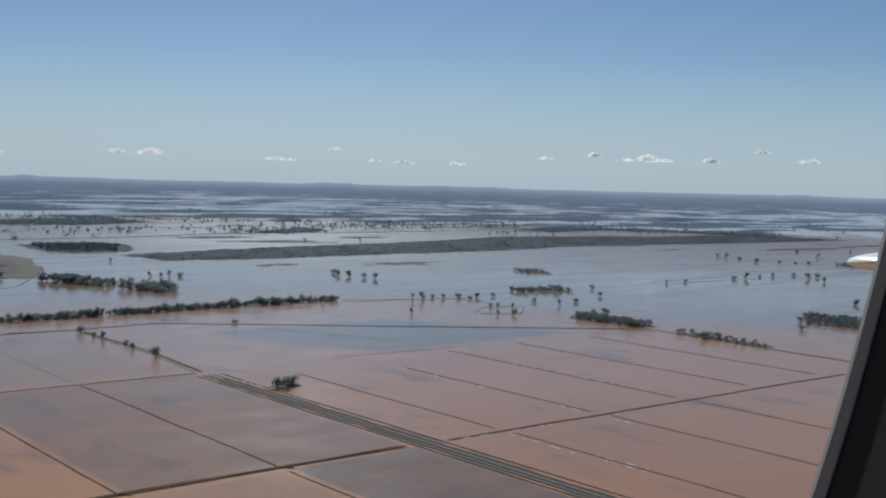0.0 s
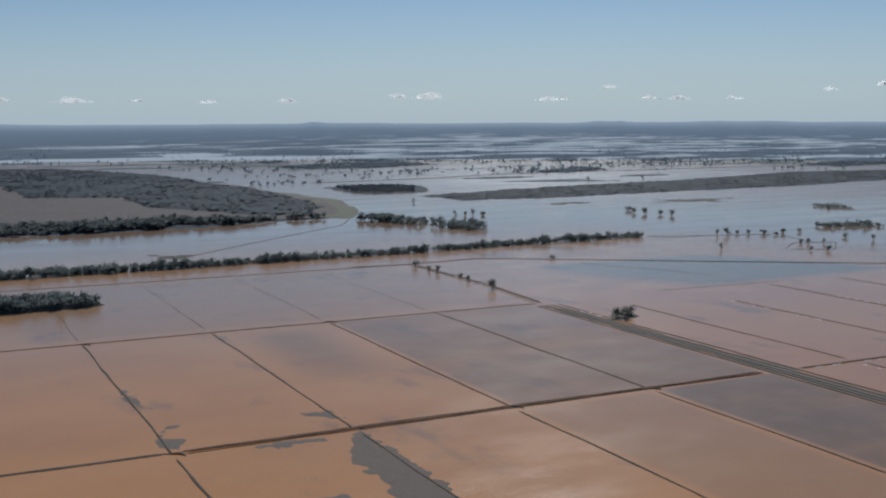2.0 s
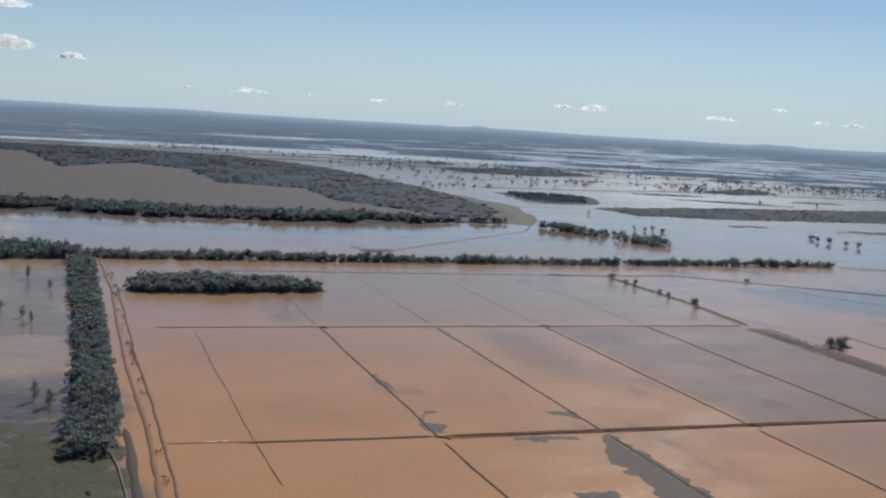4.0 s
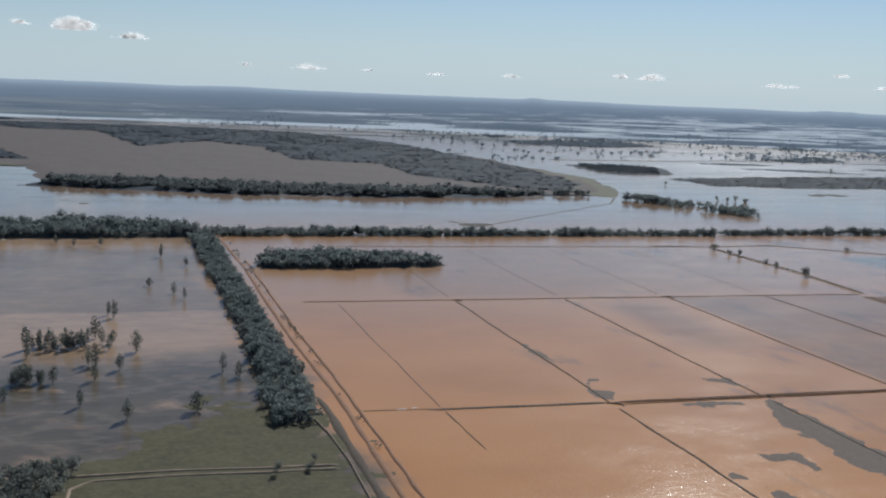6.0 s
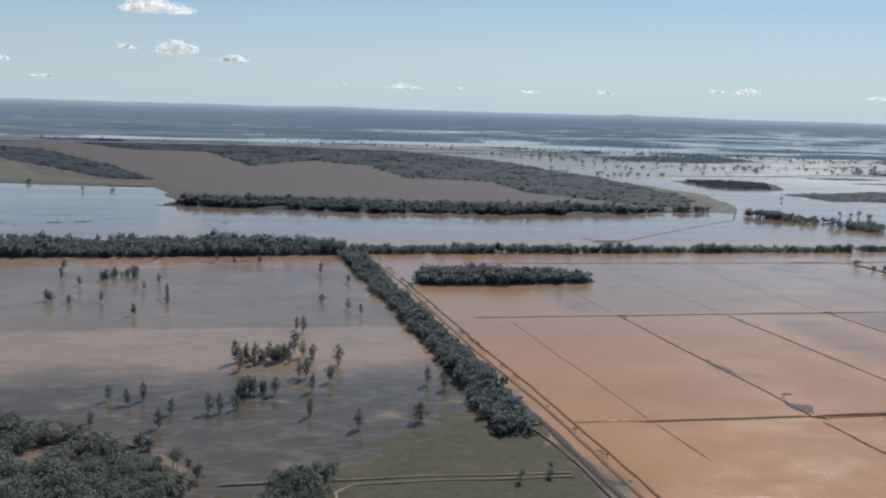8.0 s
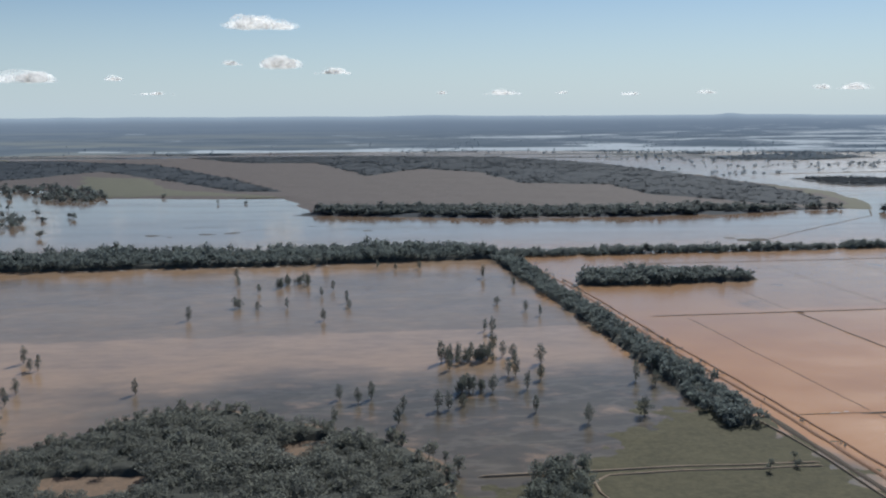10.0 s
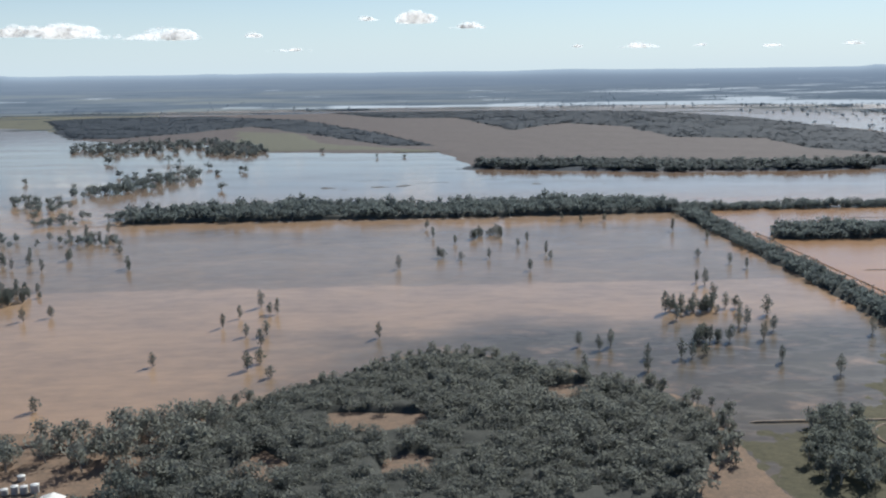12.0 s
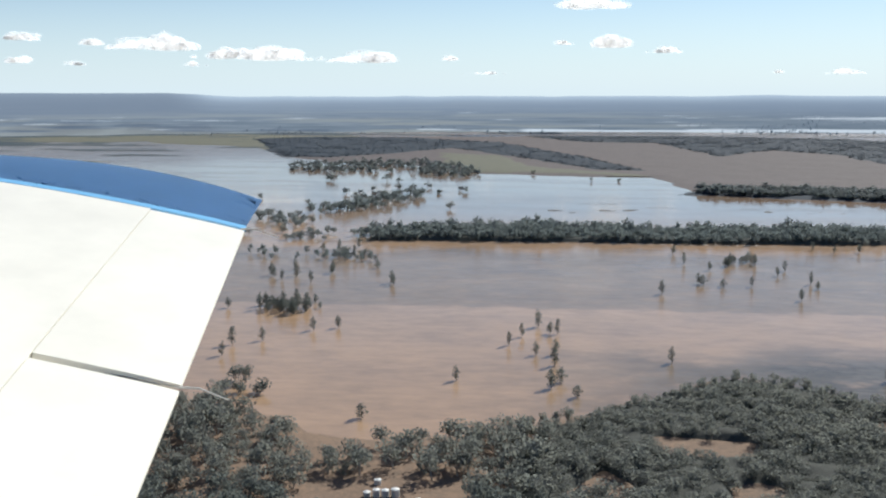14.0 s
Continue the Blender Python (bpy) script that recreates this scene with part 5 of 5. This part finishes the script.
# bearing, height in degrees, width and depth in metres, x of the flight line abreast
SKY_ROWS = [(-25.4, 1.02, 130, 34, -60), (-23.9, 1.05, 60, 30, -60), (-34.7, 1.5, 80, 22, -40), (-38.3, 0.9, 120, 26, -60), (-50.3, 1.3, 230, 42, 0), (-47.6, 1.5, 80, 26, 0), (-56.0, 1.8, 60, 32, 0),
            (-58.3, 1.35, 110, 34, 0), (-31.8, 0.9, 170, 24, -40), (-40.9, 0.9, 90, 22, -40), (-45.1, 1.3, 70, 24, 0), (-36.6, 0.95, 80, 22, -40), (-53.5, 1.3, 90, 28, 0),
            (-11.0, 0.85, 170, 32, -330), (-7.8, 0.9, 40, 18, -330), (-17.5, 0.8, 90, 22, -330), (-0.3, 2.25, 150, 72, -400), (2.2, 2.4, 70, 30, -400), (-3.1, 1.95, 140, 36, -400), (1.1, 4.2, 350, 90, -400),
            (7.6, 1.6, 80, 28, -430), (11.8, 1.5, 330, 80, -440), (16.6, 1.6, 300, 90, -440), (21.8, 2.1, 420, 90, -500), (17.9, 1.7, 300, 80, -500), (24.8, 2.3, 100, 44, -500),
            (19.8, 1.3, 90, 34, -500), (28.0, 2.5, 130, 50, -500), (28.2, 1.4, 120, 44, -500), (25.6, 1.3, 90, 30, -500), (-21.0, 0.85, 90, 22, -300), (5.5, 0.9, 160, 20, -430), (-14.0, 0.9, 60, 18, -330)]
for k, (az, el, wide, high, eye_x) in enumerate(SKY_ROWS):
    cloud(az, el, wide * 0.9, high, 200 + k, eye_x, puffs=14 if wide < 130 else 24)


# ---- the aircraft's wing, at the end of the flight ----
def wing_paint(name, colour, rough=0.3):
    n = Nodes(name)
    grime = n.ramp(n.noise(0.4, 5, 0.6), [(0.3, tuple(c * 0.9 for c in colour)), (0.6, colour)])
    return n.done(grime, rough, specular=0.5)


WING_WHITE = wing_paint("wing_white", (0.94, 0.90, 0.79))
WING_BLUE = wing_paint("wing_blue", (0.16, 0.32, 0.58))
WING_STRIPE = wing_paint("wing_stripe", (0.22, 0.52, 0.82))
WING_DARK = wing_paint("wing_gap_shade", (0.10, 0.10, 0.09), 0.6)


def wing():
    end = FLIGHT[-1]
    ahead, out = Vector((-0.99795, -0.06405, 0)), Vector((-0.06405, 0.99795, 0))
    m = Matrix((( ahead.x, out.x, 0, end[1]), (ahead.y, out.y, 0, end[2]), (0, 0, 1, end[3]), (0, 0, 0, 1)))
    # the wing's rigging: raised nose, a little dihedral
    hub = Vector((0.945, 3.5, -0.644))
    m = m @ Matrix.Translation(hub + Vector((0.1402, 0.4906, -0.1386))) @ Euler((0.0458, -0.1368, 0.009)).to_matrix().to_4x4() @ Matrix.Translation(-hub)
    root = tagged(new("aircraft_wing"), "white low wing of a light aircraft with a blue tip", "aircraft wing")
    root.matrix_world = m @ pose(1.4, 3.2, -0.8)
    back = (m @ pose(1.4, 3.2, -0.8)).inverted() @ m

    def rear(o):
        return 0.74 + (o - 2.05) * 0.1416

    def deck(o):
        return -0.8 + 0.11 * (o - 2.08)

    def front(o):
        return rear(o) + 2.15 - 0.12 * (o - 2.0)

    def hinge(o):
        return 1.35 + (o - 2.99) * 0.116

    def surface(name, o0, o1, lo, hi, mat, label="", lift=0.0, steps=10):
        """A slice of the wing between two lines along the span, with an upper and a lower skin."""
        bm = bmesh.new()
        us = [i / 12 for i in range(13)]
        rows = []
        for j in range(steps + 1):
            o = o0 + (o1 - o0) * j / steps
            a0, a1 = lo(o), hi(o)
            c0, c1 = rear(o), front(o)
            top, bottom = [], []
            for u in us:
                a = a0 + (a1 - a0) * u
                s = min(1.0, max(0.0, (a - c0) / (c1 - c0)))
                camber = 0.16 * math.sqrt(max(0.0, 1 - s)) * s ** 0.9
                top.append(bm.verts.new((a, o, deck(o) + camber * 0.9 + lift)))
                bottom.append(bm.verts.new((a, o, deck(o) - 0.012 - camber * 0.5)))
            rows.append((top, bottom))
        for (t0, b0), (t1, b1) in zip(rows, rows[1:]):
            for i in range(12):
                bm.faces.new((t0[i], t0[i + 1], t1[i + 1], t1[i]))
                bm.faces.new((b0[i + 1], b0[i], b1[i], b1[i + 1]))
            bm.faces.new((b0[0], t0[0], t1[0], b1[0]))
            bm.faces.new((t0[12], b0[12], b1[12], t1[12]))
        for top, bottom in (rows[0], rows[-1]):
            for i in range(12):
                bm.faces.new((top[i + 1], top[i], bottom[i], bottom[i + 1]))
        bmesh.ops.recalc_face_normals(bm, faces=bm.faces)
        bm.transform(back)
        ob = part(name, bm, mat, root, label)
        for p in ob.data.polygons:
            p.use_smooth = False
        return ob

    surface("wing_panel", 0.9, 4.42, lambda o: hinge(o) + 0.004, front, WING_WHITE, steps=14)
    aileron = surface("aileron", 2.775, 4.40, rear, hinge, WING_WHITE, "white aileron along the trailing edge")
    surface("flap", 0.9, 2.735, rear, hinge, WING_WHITE, "white flap along the trailing edge")
    surface("stripe", 4.42, 4.47, lambda o: rear(o), front, WING_STRIPE, "light blue pinstripe", 0.002, 2)

    # rounded tip, swept up and forward
    bm = bmesh.new()
    rows = []
    for j in range(9):
        w = j / 8
        row = []
        for i in range(15):
            u = i / 14
            o = 4.47 + w * (0.30 + 0.42 * math.sin(math.pi * min(1, u * 0.9 + 0.08)) ** 0.7)
            a = rear(4.47) + u * (front(4.47) - rear(4.47)) - 0.02 * w + 0.06 * w * (1 - u)
            s = u
            camber = 0.16 * math.sqrt(max(0.0, 1 - s)) * s ** 0.9
            row.append(bm.verts.new((a, o, deck(4.47) + 0.11 * (o - 4.47) + camber * 0.9 * (1 - w ** 3))))
        rows.append(row)
    for r0, r1 in zip(rows, rows[1:]):
        for i in range(14):
            bm.faces.new((r0[i], r0[i + 1], r1[i + 1], r1[i]))
    bmesh.ops.solidify(bm, geom=list(bm.faces), thickness=0.03)
    bmesh.ops.recalc_face_normals(bm, faces=bm.faces)
    bm.transform(back)
    tip = part("wing_tip", bm, WING_BLUE, root, "glossy blue wing tip")
    for p in tip.data.polygons:
        p.use_smooth = True
    # dark strip in place of the shade in the aileron's gap, and thin static wicks behind the edge
    bm = bmesh.new()
    prev = None
    for i in range(9):
        u = i / 8
        a = rear(2.755) + u * (hinge(2.755) - rear(2.755))
        h = 0.022 * math.sin(math.pi * min(1, 1.15 - u)) + 0.004
        pair = (bm.verts.new((a, 2.755 - h, deck(2.755) + 0.004)), bm.verts.new((a, 2.755 + h, deck(2.755) + 0.004)))
        low = (bm.verts.new((a, 2.755 - h, deck(2.755) - 0.02)), bm.verts.new((a, 2.755 + h, deck(2.755) - 0.02)))
        if prev:
            bm.faces.new((prev[0], pair[0], pair[1], prev[1]))
            bm.faces.new((prev[2], prev[3], low[1], low[0]))
        prev = (*pair, *low)
    bm.transform(back)
    part("aileron_gap", bm, WING_DARK, root, "dark strip standing for the shade between flap and aileron")
    for o in (2.755, 4.42):
        v, f = join([tube((rear(o) + 0.02, o, deck(o)), (rear(o) - 0.06, o + 0.0, deck(o) + 0.008), 0.004, 0.0035, 6),
                     tube((rear(o) - 0.06, o, deck(o) + 0.008), (rear(o) - 0.16, o - 0.01, deck(o) - 0.012), 0.0035, 0.002, 6)])
        v = np.array([back @ Vector(p) for p in v])
        ob = new("static_wick", mesh_of("static_wick", v, f, WING_WHITE))
        ob.parent = aileron
    return root


wing()


# ---- the aircraft's window post and tailplane, beside the start of the flight ----
def window_post():
    """The aft post of the cabin window: a pale bezel, a black rubber seal and the grey trim panel."""
    root = tagged(new("window_post"), "slanting black and grey post of an aircraft window", "window post")
    root.matrix_world = flight_pose(*FLIGHT[0][1:]) @ pose(0.194, -0.1325, -0.58)
    foot, head = Vector((-0.0127, -0.05, 0.0)), Vector((0.0463, 0.1515, 0.0))
    out = Vector((0.958, -0.284, 0.0))
    for name, a, b, deep, mat, label in (("bezel", 0.0, 0.0068, 0.002, BEZEL, "pale worn plastic bezel"), ("seal", 0.0068, 0.0205, 0.004, SEAL, "black rubber seal"), ("trim_panel", 0.0205, 0.11, 0.002, TRIM, "grey cabin trim darkened for the unlit cabin")):
        bm = bmesh.new()
        rows = []
        for i in range(15):
            u = i / 14
            p = foot.lerp(head, u) + out * (0.003 * math.sin(math.pi * u) - 0.002)
            w = b - a
            lip = min(0.0015, w * 0.3)
            prof = [(a, -0.004), (a, deep - lip), (a + lip * 0.3, deep - lip * 0.3), (a + lip, deep), (b - lip, deep), (b - lip * 0.3, deep - lip * 0.3), (b - 0.0002, deep - lip), (b - 0.0002, -0.004)]
            rows.append([bm.verts.new(p + out * x + Vector((0, 0, z))) for x, z in prof])
        for r0, r1 in zip(rows, rows[1:]):
            for i in range(8):
                bm.faces.new((r0[i], r0[(i + 1) % 8], r1[(i + 1) % 8], r1[i]))
        bm.faces.new(rows[0][::-1])
        bm.faces.new(rows[-1])
        bmesh.ops.recalc_face_normals(bm, faces=bm.faces)
        part(name, bm, mat, root, label)


def tailplane():
    """Rounded white end of the tailplane."""
    root = tagged(new("tailplane"), "rounded white tip of a light aircraft's tailplane", "tailplane")
    root.matrix_world = flight_pose(*FLIGHT[0][1:]) @ pose(1.575, -0.05, -4.0, 0, 0, -2)
    bm = bmesh.new()
    rows = []
    for i in range(20):
        s = 1.1 * (i / 19) ** 2.2
        fat = math.sqrt(max(0.0, 1 - (1 - min(1.0, s / 0.2)) ** 2)) + 0.01
        ring = []
        for k in range(20):
            ang = k * math.tau / 20
            ring.append(bm.verts.new((s, 0.046 * fat * math.sin(ang) * (1.0 if math.sin(ang) > 0 else 0.85), 0.34 * fat * math.cos(ang) - 0.15)))
        rows.append(ring)
    for r0, r1 in zip(rows, rows[1:]):
        for k in range(20):
            bm.faces.new((r0[k], r0[(k + 1) % 20], r1[(k + 1) % 20], r1[k]))
    bm.faces.new(rows[0])
    bm.faces.new(rows[-1])
    bmesh.ops.recalc_face_normals(bm, faces=bm.faces)
    ob = part("skin", bm, WING_WHITE, root)
    for p in ob.data.polygons:
        p.use_smooth = True


BEZEL = wing_paint("window_bezel", (0.3, 0.265, 0.225), 0.6)
# shade of the missing cabin put into the dark seal and trim colours
SEAL = wing_paint("window_seal", (0.012, 0.011, 0.01), 0.7)
TRIM = wing_paint("cabin_trim", (0.1, 0.092, 0.082), 0.8)
window_post()
tailplane()
